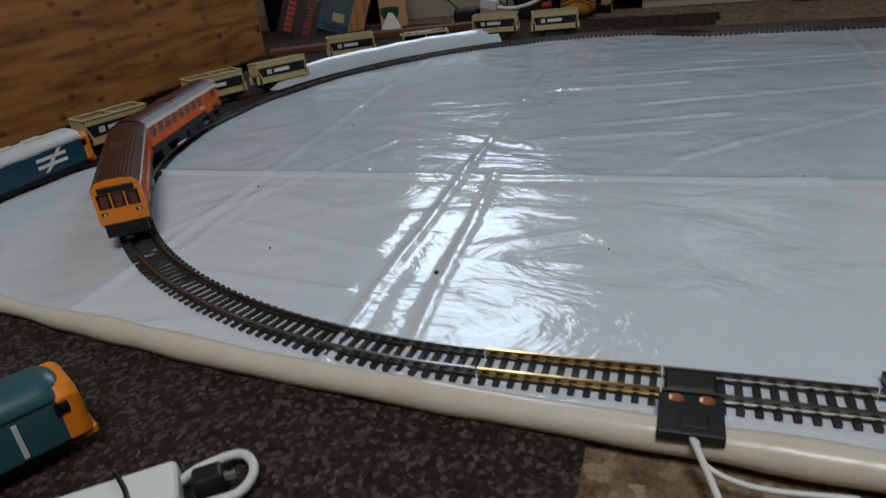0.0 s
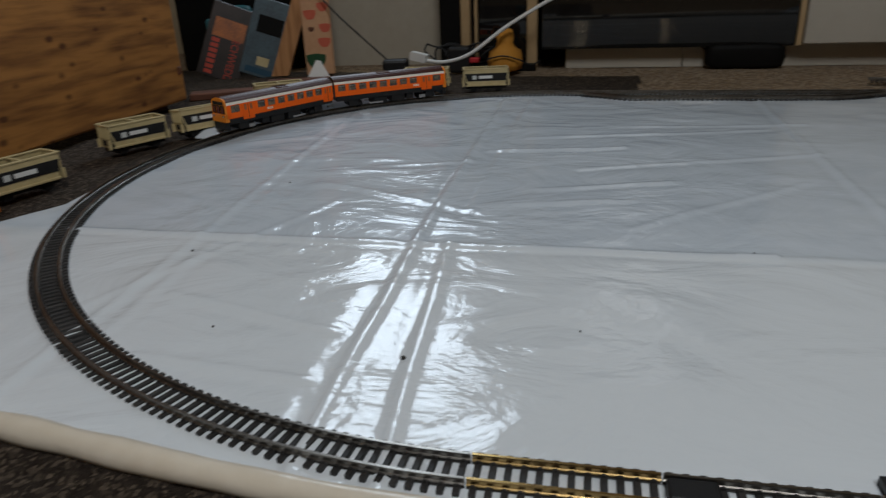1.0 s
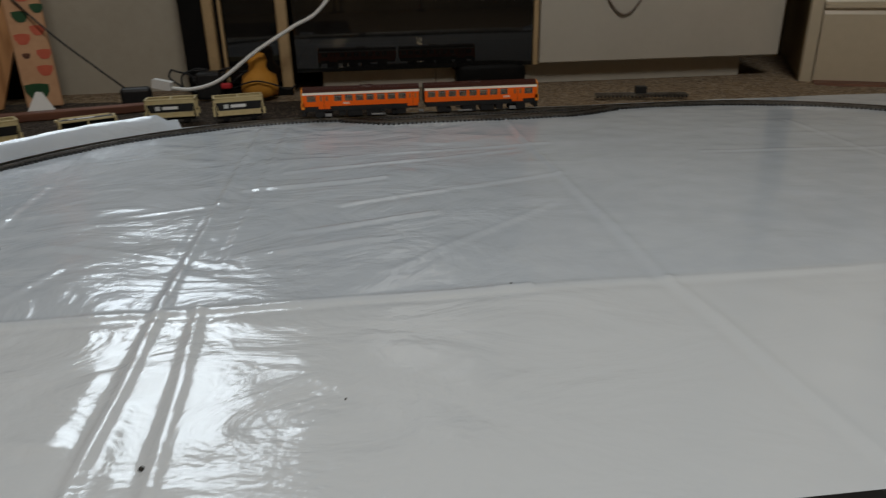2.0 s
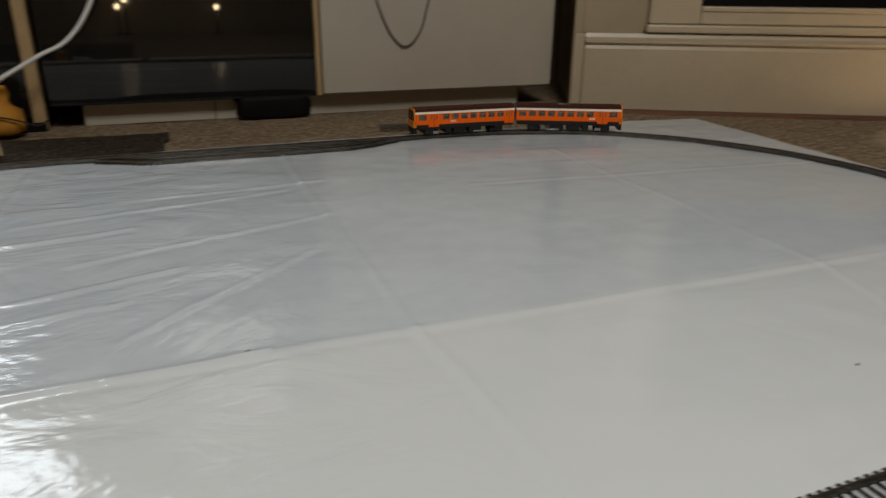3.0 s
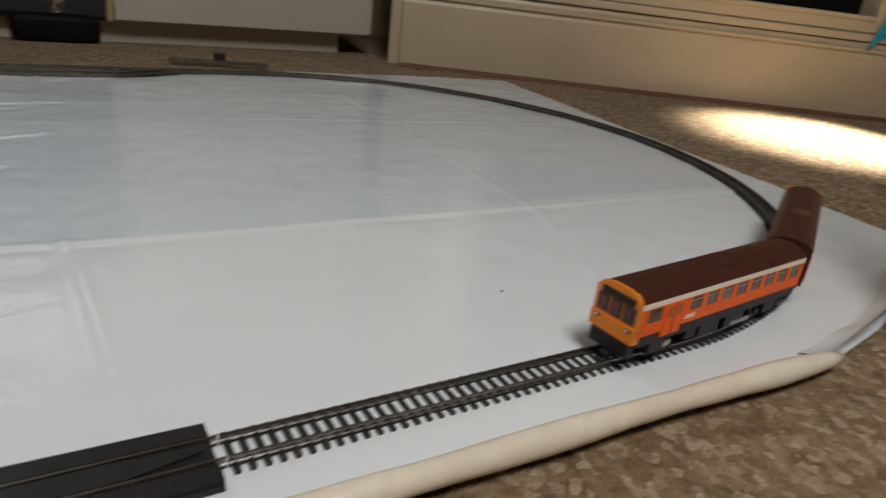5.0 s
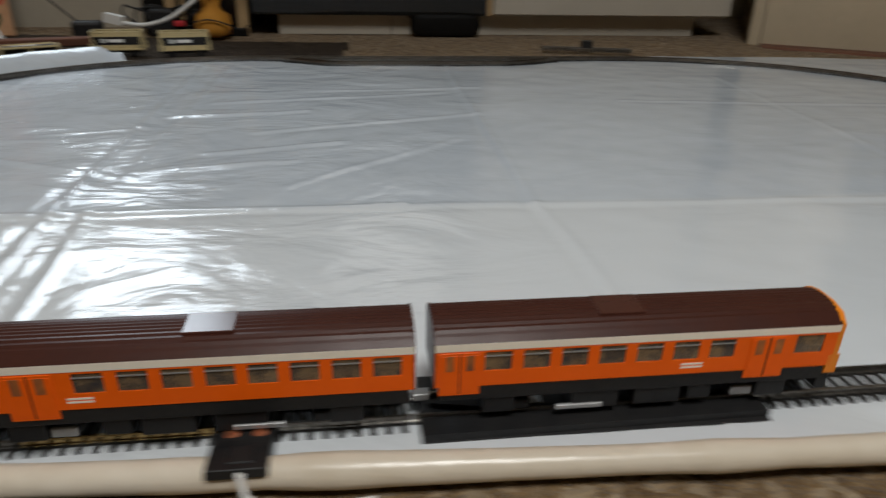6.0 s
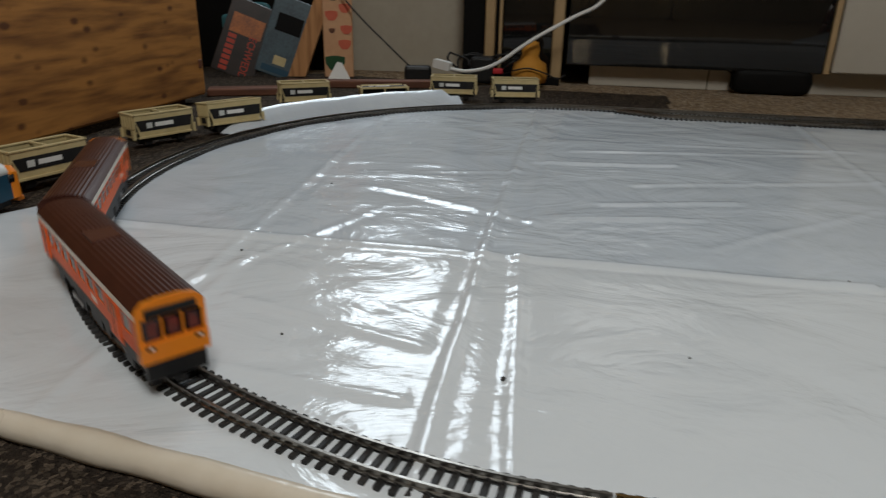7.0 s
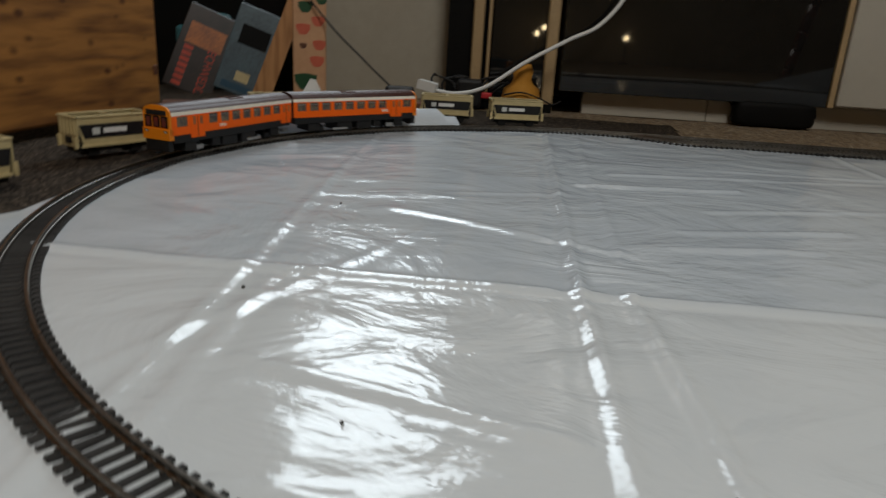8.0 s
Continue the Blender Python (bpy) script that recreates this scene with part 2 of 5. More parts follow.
COPPER = material("copper_contact", (0.7, 0.25, 0.12), 0.35, 0.8, (0.5, 0.16, 0.08), 90, 0.6)
CABLEW = material("white_cable", (0.72, 0.72, 0.7), 0.4, 0, (0.62, 0.61, 0.58), 50, 0.5)
BROWNW = wood_material("dark_red_wood", (0.16, 0.06, 0.03), (0.06, 0.02, 0.01), 0, False)
GOLDP = material("bare_wood_post", (0.42, 0.29, 0.15), 0.4, 0, (0.3, 0.2, 0.1), 20, 0.6)
GRAYW = material("weathered_white_wall", (0.40, 0.36, 0.29), 0.7, 0, (0.34, 0.3, 0.23), 7, 0.7, 0.1, 120)
SPECK = material("dark_grit", (0.03, 0.025, 0.02), 0.8)


def glow_material(name, colour, strength):
    m = bpy.data.materials.new(name)
    m.use_nodes = True
    p = m.node_tree.nodes["Principled BSDF"]
    p.inputs["Base Color"].default_value = (*colour, 1)
    p.inputs["Emission Color"].default_value = (*colour, 1)
    p.inputs["Emission Strength"].default_value = strength
    return m


BULB = glow_material("warm_bulb", (1.0, 0.75, 0.42), 45.0)


# ---------------------------------------------------------------- building helpers
def part(name, bm, mat, parent=None, label="", smooth=False):
    me = bpy.data.meshes.new(name)
    bmesh.ops.recalc_face_normals(bm, faces=bm.faces)
    bm.to_mesh(me)
    bm.free()
    for m in (mat if isinstance(mat, (list, tuple)) else (mat,)):
        me.materials.append(m)
    if smooth:
        for f in me.polygons:
            f.use_smooth = True
    ob = new(name, me)
    if parent:
        ob.parent = parent
    if label:
        ob["label"] = label
    return ob


def thing(name, label, category, m=None, group="", kind=""):
    ob = new(name)
    ob.empty_display_size = 0.02
    if m:
        ob.matrix_basis = m
    return tagged(ob, label, category, group, kind)


def box(x0, x1, y0, y1, z0, z1, bevel=0.0, seg=1, bm=None):
    bm = bm or bmesh.new()
    geo = bmesh.ops.create_cube(bm, size=1.0)
    for v in geo["verts"]:
        v.co = Vector(((x0 + x1) / 2 + v.co.x * (x1 - x0), (y0 + y1) / 2 + v.co.y * (y1 - y0), (z0 + z1) / 2 + v.co.z * (z1 - z0)))
    if bevel:
        es = list({e for v in geo["verts"] for e in v.link_edges})
        bmesh.ops.bevel(bm, geom=es, offset=bevel, segments=seg, affect="EDGES", profile=0.5)
    return bm


def prism(points, x0, x1, axis="x", bm=None, bevel=0.0):
    """A closed outline drawn out along one axis: outline (a, b) is (y, z) for x, (x, z) for y, (x, y) for z."""
    bm = bm or bmesh.new()
    put = {"x": lambda a, b, c: (c, a, b), "y": lambda a, b, c: (a, c, b), "z": lambda a, b, c: (a, b, c)}[axis]
    ends = []
    for c in (x0, x1):
        ends.append([bm.verts.new(put(a, b, c)) for a, b in points])
    n = len(points)
    for i in range(n):
        bm.faces.new((ends[0][i], ends[0][(i + 1) % n], ends[1][(i + 1) % n], ends[1][i]))
    bm.faces.new(ends[0][::-1])
    bm.faces.new(ends[1])
    if bevel:
        bmesh.ops.bevel(bm, geom=list(bm.edges), offset=bevel, segments=1, affect="EDGES", profile=0.5)
    return bm


def tube(points, radius, sides=8, bm=None, closed=False, caps=True):
    """A round tube along a line of points; radius may be a list."""
    bm = bm or bmesh.new()
    pts = [Vector(p) for p in points]
    rings = []
    for i, p in enumerate(pts):
        a, b = pts[max(0, i - 1)], pts[min(len(pts) - 1, i + 1)]
        d = (b - a).normalized()
        side = d.cross(Vector((0, 0, 1)))
        if side.length < 1e-4:
            side = Vector((1, 0, 0))
        side.normalize()
        up = side.cross(d)
        r = radius[i] if isinstance(radius, (list, tuple)) else radius
        rings.append([bm.verts.new(p + (side * math.cos(t) + up * math.sin(t)) * r) for t in (2 * math.pi * k / sides for k in range(sides))])
    for i in range(len(rings) - 1):
        for k in range(sides):
            bm.faces.new((rings[i][k], rings[i][(k + 1) % sides], rings[i + 1][(k + 1) % sides], rings[i + 1][k]))
    if caps:
        bm.faces.new(rings[0][::-1])
        bm.faces.new(rings[-1])
    return bm


def smooth_line(points, n=12):
    """Points along a Catmull-Rom line."""
    p = [Vector(q) for q in points]
    p = [2 * p[0] - p[1]] + p + [2 * p[-1] - p[-2]]
    out = []
    for i in range(1, len(p) - 2):
        for k in range(n):
            t = k / n
            out.append(0.5 * (2 * p[i] + (p[i + 1] - p[i - 1]) * t + (2 * p[i - 1] - 5 * p[i] + 4 * p[i + 1] - p[i + 2]) * t * t + (3 * p[i] - p[i - 1] - 3 * p[i + 1] + p[i + 2]) * t ** 3))
    out.append(p[-2])
    return out


def lathe(profile, sides=20, bm=None):
    """A turned form: profile of (radius, height)."""
    bm = bm or bmesh.new()
    rings = [[bm.verts.new((r * math.cos(2 * math.pi * k / sides), r * math.sin(2 * math.pi * k / sides), z)) for k in range(sides)] for r, z in profile]
    for i in range(len(rings) - 1):
        for k in range(sides):
            bm.faces.new((rings[i][k], rings[i][(k + 1) % sides], rings[i + 1][(k + 1) % sides], rings[i + 1][k]))
    bm.faces.new(rings[0][::-1])
    bm.faces.new(rings[-1])
    return bm


# ---------------------------------------------------------------- the oval of track
R_LEFT, R_RIGHT, C_RIGHT = 0.505, 0.505, (0.672, 0.0)
RAIL_TOP = 0.0075
D_CC = math.hypot(*C_RIGHT)
A_CC = math.atan2(C_RIGHT[1], C_RIGHT[0])
OPEN = math.asin((R_RIGHT - R_LEFT) / D_CC)
STRAIGHT = D_CC * math.cos(OPEN)
A_FAR, A_NEAR = A_CC + math.pi / 2 + OPEN, A_CC - math.pi / 2 - OPEN
ARC_LEFT = R_LEFT * (2 * math.pi - (A_FAR - A_NEAR))
ARC_RIGHT = R_RIGHT * (A_FAR - A_NEAR)
LAP = ARC_LEFT + ARC_RIGHT + 2 * STRAIGHT


def on_track(s, off=0.0):
    """Place and heading at s metres clockwise from the near end of the left curve; off is to the outside."""
    s %= LAP
    if s < ARC_LEFT:
        a = A_NEAR - s / R_LEFT
        return (R_LEFT + off) * math.cos(a), (R_LEFT + off) * math.sin(a), a - math.pi / 2
    s -= ARC_LEFT
    if s < STRAIGHT:
        x, y, h = R_LEFT * math.cos(A_FAR), R_LEFT * math.sin(A_FAR), A_FAR - math.pi / 2
    elif s < STRAIGHT + ARC_RIGHT:
        a = A_FAR - (s - STRAIGHT) / R_RIGHT
        return C_RIGHT[0] + (R_RIGHT + off) * math.cos(a), C_RIGHT[1] + (R_RIGHT + off) * math.sin(a), a - math.pi / 2
    else:
        s -= STRAIGHT + ARC_RIGHT
        x, y, h = C_RIGHT[0] + R_RIGHT * math.cos(A_NEAR), C_RIGHT[1] + R_RIGHT * math.sin(A_NEAR), A_NEAR - math.pi / 2
    return x + s * math.cos(h) - off * math.sin(h), y + s * math.sin(h) + off * math.cos(h), h


# ---------------------------------------------------------------- floor, sheet, walls
def grid_sheet(inside, x0, x1, y0, y1, step, height, outline=None):
    """A sheet of square cells, kept where inside() says, raised by height()."""
    nx, ny = int((x1 - x0) / step), int((y1 - y0) / step)
    idx, verts, faces = {}, [], []

    def vert(i, j):
        if (i, j) not in idx:
            x, y = x0 + i * step, y0 + j * step
            idx[i, j] = len(verts)
            verts.append((x, y, height(x, y)))
        return idx[i, j]
    for i in range(nx):
        for j in range(ny):
            if inside(x0 + (i + 0.5) * step, y0 + (j + 0.5) * step):
                faces.append((vert(i, j), vert(i + 1, j), vert(i + 1, j + 1), vert(i, j + 1)))
    if outline:
        count = [0] * len(verts)
        for f in faces:
            for k in f:
                count[k] += 1
        for k, (x, y, z) in enumerate(verts):
            if count[k] < 4:
                best = (1e9, x, y)
                for (ax, ay), (bx, by) in zip(outline, outline[1:] + outline[:1]):
                    dx, dy = bx - ax, by - ay
                    t = max(0, min(1, ((x - ax) * dx + (y - ay) * dy) / (dx * dx + dy * dy)))
                    px, py = ax + t * dx, ay + t * dy
                    best = min(best, (math.hypot(px - x, py - y), px, py))
                if best[0] < step * 1.6:
                    verts[k] = (best[1], best[2], z)
    me = bpy.data.meshes.new("sheet")
    me.from_pydata(verts, [], faces)
    for f in me.polygons:
        f.use_smooth = True
    return me


def in_poly(x, y, poly):
    c = False
    for (ax, ay), (bx, by) in zip(poly, poly[1:] + poly[:1]):
        if (ay > y) != (by > y) and x < (bx - ax) * (y - ay) / (by - ay) + ax:
            c = not c
    return c


def make_floor():
    me = grid_sheet(lambda x, y: True, -1.64, 3.12, -2.64, 1.32, 0.04, lambda x, y: -0.006 + 0.0025 * noise.noise(Vector((x * 14, y * 14, 0))))
    me.materials.append(CARPET)
    tagged(new("floor", me), "beige mottled short-pile carpet", "carpet", kind="structure")
    edge = [(-1.6, -1.6), (0.04, -1.6), (0.061, -0.56), (0.135, 0.55), (0.154, 0.735), (-0.1, 0.745), (-0.31, 0.8), (-1.6, 0.95)]
    me = grid_sheet(lambda x, y: in_poly(x + 0.004 * noise.noise(Vector((x * 60, y * 60, 3))), y, edge), -1.6, 0.3, -1.6, 0.96, 0.01, lambda x, y: -0.002 + 0.002 * noise.noise(Vector((x * 40, y * 40, 7))))
    me.materials.append(RUG)
    tagged(new("rug", me), "dark charcoal flecked rug lying on the carpet", "rug")


SHEET_EDGE = [(-0.655, -0.44), (-0.345, -0.494), (-0.242, -0.509), (-0.155, -0.522), (-0.084, -0.528), (0.02, -0.533), (0.15, -0.543), (0.3, -0.552), (0.41, -0.557), (0.62, -0.562), (0.79, -0.568), (0.885, -0.551), (1.02, -0.51), (1.17, -0.455),
              (1.18, -0.33), (1.197, -0.22), (1.215, 0.05), (1.244, 0.351), (1.256, 0.516), (0.992, 0.542), (0.573, 0.548), (0.151, 0.545), (-0.119, 0.535), (-0.281, 0.485), (-0.475, 0.26), (-0.52, 0.1), (-0.515, -0.08), (-0.512, -0.15), (-0.545, -0.215), (-0.62, -0.35)]
CREASES = [((-0.44, -0.222), (0.19, -0.221), 0.0030), ((0.19, -0.221), (1.15, -0.242), 0.0012), ((-0.094, 0.44), (-0.097, -0.2), 0.0036), ((-0.097, -0.2), (-0.087, -0.52), 0.0042), ((-0.066, -0.222), (-0.042, -0.52), 0.0032), ((-0.05, 0.44), (-0.062, -0.14), 0.0016), ((-0.292, -0.49), (-0.338, 0.33), 0.0016), ((-0.274, -0.4), (-0.284, -0.24), 0.0009),
           ((0.322, 0.46), (0.320, -0.225), 0.0016), ((0.320, -0.225), (0.345, -0.545), 0.0013), ((0.784, 0.332), (0.767, -0.24), 0.0007), ((0.767, -0.24), (0.7, -0.44), 0.0006), ((0.557, 0.173), (1.17, 0.112), 0.0008), ((0.094, -0.165), (0.276, -0.013), 0.0011), ((-0.321, -0.373), (-0.21, -0.121), 0.001), ((0.042, 0.024), (0.322, 0.105), 0.0011), ((-0.028, 0.172), (0.291, 0.234), 0.0012),
           ((0.047, 0.241), (0.347, 0.267), 0.0011), ((-0.074, 0.099), (0.096, 0.126), 0.002), ((-0.24, -0.056), (-0.052, -0.134), 0.0014), ((-0.26, -0.344), (-0.108, -0.382), 0.002), ((-0.238, -0.43), (-0.107, -0.439), 0.002), ((0.0, -0.06), (0.14, -0.02), 0.0016), ((-0.02, -0.11), (0.1, -0.085), 0.0016), ((-0.2, 0.02), (-0.09, 0.05), 0.0012)]


def sheet_height(x, y):
    z = 0.0016 + 0.0012 * noise.noise(Vector((x * 7, y * 11, 1))) + 0.0006 * noise.noise(Vector((x * 24, y * 31, 5)))
    for (ax, ay), (bx, by), h in CREASES:
        dx, dy = bx - ax, by - ay
        ln = math.hypot(dx, dy)
        t = ((x - ax) * dx + (y - ay) * dy) / ln ** 2
        if -0.02 < t < 1.02:
            d = ((x - ax) * dy - (y - ay) * dx) / ln
            d += 0.003 * noise.noise(Vector((t * ln * 7, h * 900, 0)))
            u = 0.8 + 0.3 * noise.noise(Vector((t * ln * 5, h * 700, 4)))
            z += h * u * (0.85 * math.exp(-(d / 0.0042) ** 2) - 0.45 * math.exp(-((d - 0.010) / 0.006) ** 2))
    return max(z, 0.0006 + 0.25 * z if z > 0 else 0.0006)


def make_sheet():
    me = grid_sheet(lambda x, y: in_poly(x, y, SHEET_EDGE), -0.68, 1.3, -0.6, 0.58, 0.0036, sheet_height, SHEET_EDGE)
    me.materials.append(SHEET)
    ob = new("plastic_sheet", me)
    tagged(ob, "creased glossy white polythene sheet spread under the track", "plastic sheet")
    # rolled near edge
    line = smooth_line([(-0.655, -0.443, 0.003), (-0.345, -0.497, 0.003), (-0.242, -0.512, 0.004), (-0.084, -0.531, 0.004), (0.15, -0.546, 0.005), (0.41, -0.560, 0.007), (0.62, -0.565, 0.008), (0.79, -0.571, 0.007)], 14)
    rad = [0.0065 + 0.0022 * noise.noise(p * 9) + 0.0012 * noise.noise(p * 30) + 0.002 * i / len(line) for i, p in enumerate(line)]
    rad[-6:] = [r * k for r, k in zip(rad[-6:], (0.97, 0.93, 0.87, 0.78, 0.65, 0.45))]
    part("rolled_edge", tube(line, rad, 12), HEM, ob, "cream rolled hem of the sheet", True)
    # turned-up flap behind the left curve
    bm = bmesh.new()
    rows = []
    n = 30
    for i in range(n + 1):
        f = i / n
        a = radians(165 - 49 * f)
        r0 = 0.526
        hgt = 0.024 * min(1, f * 6, ) * (1.0 if f < 0.96 else 0.5)
        lean = 0.018 + 0.012 * f
        row = []
        for k in range(7):
            g = k / 6
            rr = r0 + lean * g
            row.append(bm.verts.new((rr * math.cos(a), rr * math.sin(a), 0.004 + hgt * math.sin(g * 1.5) + 0.002 * noise.noise(Vector((f * 9, g * 2, 3))))))
        rows.append(row)
    for i in range(n):
        for k in range(6):
            bm.faces.new((rows[i][k], rows[i + 1][k], rows[i + 1][k + 1], rows[i][k + 1]))
    part("turned_up_flap", bm, SHEET, ob, "", True)
    # the far right end curls up
    bm = bmesh.new()
    rows = []
    base = smooth_line([(0.78, -0.568, 0), (0.885, -0.551, 0), (1.02, -0.51, 0), (1.175, -0.452, 0)], 8)
    for i, p in enumerate(base):
        f = i / (len(base) - 1)
        row = []
        for k in range(8):
            g = k / 7
            row.append(bm.verts.new((p.x - 0.01 + 0.022 * g, p.y + 0.016 - (0.017 + 0.01 * f) * math.sin(g * 1.6), 0.0035 + (0.012 + 0.12 * f ** 1.2) * g ** 1.5 + 0.003 * noise.noise(Vector((f * 8, g * 3, 9))))))
        rows.append(row)
    for i in range(len(rows) - 1):
        for k in range(7):
            bm.faces.new((rows[i][k], rows[i + 1][k], rows[i + 1][k + 1], rows[i][k + 1]))
    part("curled_end", bm, SHEET, ob, "", True)


WALL_A, WALL_D = Vector((1.11, 0.76, 0)), Vector((0.8829, -0.4695, 0))


def make_walls():
    def wall(name, bm, mat=WALL, label="cream painted plaster wall"):
        return tagged(part(name, bm, mat), label, "wall", kind="structure")
    wall("wall_back", box(-1.7, 1.6, 1.3, 1.4, -0.02, 2.5))
    wall("wall_left", box(-1.75, -1.65, -2.7, 1.3, -0.02, 2.5))
    wall("wall_near", box(-1.65, 3.2, -2.75, -2.65, -0.02, 2.5))
    wall("wall_far_right", box(3.1, 3.2, -2.65, 0.0, -0.02, 2.5))
    tagged(part("ceiling", box(-1.75, 3.2, -2.75, 1.4, 2.5, 2.55), WHITE), "white ceiling", "ceiling", kind="structure")
    # chimney breast, set at an angle, in its own space: u along it, v out of it
    m = Matrix.Translation(WALL_A) @ Matrix.Rotation(math.atan2(WALL_D.y, WALL_D.x), 4, "Z")
    ch = thing("wall_chimney_breast", "cream chimney breast with moulded skirting and a black opening", "wall", m, kind="structure")
    part("plaster", box(-0.005, 0.145, 0.02, 0.2, 0.175, 2.5), WALL, ch)
    part("plaster", box(1.352, 1.56, 0.02, 0.2, 0.175, 2.5), WALL, ch)
    part("return_wall", box(1.56, 2.25, 0.1, 0.2, -0.02, 2.5), WALL, ch)
    part("upper_wall", box(0.145, 1.352, 0.02, 0.2, 0.9, 2.5), WALL, ch)
    part("opening_back", box(0.145, 1.352, 0.08, 0.1, 0.175, 0.9), HOLE, ch, "black opening")
    # surround with a rounded inner bead
    part("surround_side", box(0.145, 0.262, -0.005, 0.08, 0.196, 0.9, 0.004), GLOSSW, ch)
    part("surround_side", box(1.172, 1.35, -0.005, 0.08, 0.196, 0.9, 0.004), GLOSSW, ch)
    part("surround_sill", box(0.262, 1.172, -0.005, 0.08, 0.196, 0.238, 0.004), GLOSSW, ch)
    part("sill_bead", box(0.262, 1.172, -0.009, 0.0, 0.226, 0.238, 0.003, 2), GLOSSW, ch)
    part("surround_ledge", box(0.140, 1.354, -0.014, 0.08, 0.178, 0.196, 0.004, 2), GLOSSW, ch)
    prof = [(0.02, -0.02), (-0.016, -0.02), (-0.016, 0.140), (-0.012, 0.148), (-0.02, 0.154), (-0.02, 0.160), (-0.008, 0.166), (-0.004, 0.175), (0.02, 0.175)]
    part("skirting", prism(prof, 0.0, 1.352), GLOSSW, ch)
    part("skirting", prism([(y + 0.004, z) for y, z in prof], 1.354, 1.60), GLOSSW, ch)
    part("skirting_return", box(-0.028, -0.001, -0.012, 0.02, -0.02, 0.174, 0.003), GLOSSW, ch)
    # brown strip on the carpet puts the shadow at the skirting's foot into colour
    part("bare_strip", prism([(-0.016, -0.012), (-0.016, -0.0015), (-0.062, -0.002), (-0.072, -0.012)], 0.0, 1.352), BROWNW, ch, "dark brown strip standing in for shadow along the skirting")
    part("side_wall", box(-0.026, -0.006, 0.02, 0.6, -0.02, 2.5), WALL, ch)


make_floor()
make_sheet()
make_walls()


# ---------------------------------------------------------------- track pieces
def rail_mesh(line, z0=0.0035, z1=RAIL_TOP, w=0.0009):
    """A rail along a line of (x, y, heading): foot, web and head."""
    prof = [(-0.0012, z0), (0.0012, z0), (0.0012, z0 + 0.0006), (0.0005, z0 + 0.001), (0.0005, z1 - 0.0012), (w, z1 - 0.0008), (w * 0.8, z1), (-w * 0.8, z1), (-w, z1 - 0.0008), (-0.0005, z1 - 0.0012), (-0.0005, z0 + 0.001), (-0.0012, z0 + 0.0006)]
    bm = bmesh.new()
    rings = []
    for x, y, h in line:
        rings.append([bm.verts.new((x - o * math.sin(h), y + o * math.cos(h), z)) for o, z in prof])
    n = len(prof)
    for a, b in zip(rings, rings[1:]):
        for k in range(n):
            bm.faces.new((a[k], a[(k + 1) % n], b[(k + 1) % n], b[k]))
    bm.faces.new(rings[0])
    bm.faces.new(rings[-1][::-1])
    return bm


def sleeper_mesh():
    bm = box(-0.0017, 0.0017, -0.0150, 0.0150, 0.0005, 0.0036, 0.0004)
    for side in (-1, 1):
        for o in (-0.0021, 0.0021):
            box(-0.0010, 0.0010, side * 0.00865 + o - 0.0007, side * 0.00865 + o + 0.0007, 0.003, 0.0048, 0, 1, bm)
    me = bpy.data.meshes.new("sleeper")
    bm.to_mesh(me)
    bm.free()
    me.materials.append(SLEEPER)
    return me


SLEEPER_MESH = sleeper_mesh()
PITCH = 0.0074


def track_section(s0, s1, label, rail, off=lambda s: 0.0, sleepers=True):
    """One sectional piece between s0 and s1: two rails, its sleepers, webs under the rails."""
    ob = thing("track_section", label, "model track", group="oval of model railway track")
    n = max(2, int((s1 - s0) / 0.012))

    def line(o):
        out = []
        for i in range(n + 1):
            s = s0 + 0.0004 + (s1 - s0 - 0.0008) * i / n
            e = 1e-3
            xa, ya, _ = on_track(s - e, off(s - e) + o)
            xb, yb, _ = on_track(s + e, off(s + e) + o)
            x, y, _ = on_track(s, off(s) + o)
            out.append((x, y, math.atan2(yb - ya, xb - xa)))
        return out
    for o in (-0.00865, 0.00865):
        part("rail", rail_mesh(line(o)), rail, ob)
    for o in (-0.00865, 0.00865):
        ln = line(o)
        part("tie_strip", tube([(x, y, 0.0016) for x, y, h in ln], 0.0009, 4), SLEEPER, ob)
    if sleepers:
        k = int((s1 - s0) / PITCH)
        for i in range(k):
            s = s0 + (i + 0.5) * (s1 - s0) / k
            xa, ya, _ = on_track(s - 1e-3, off(s - 1e-3))
            xb, yb, _ = on_track(s + 1e-3, off(s + 1e-3))
            x, y, _ = on_track(s, off(s))
            t = new("sleeper", SLEEPER_MESH)
            t.matrix_basis = pose(x, y, 0, 0, 0, math.degrees(math.atan2(yb - ya, xb - xa)))
            t.parent = ob
    return ob


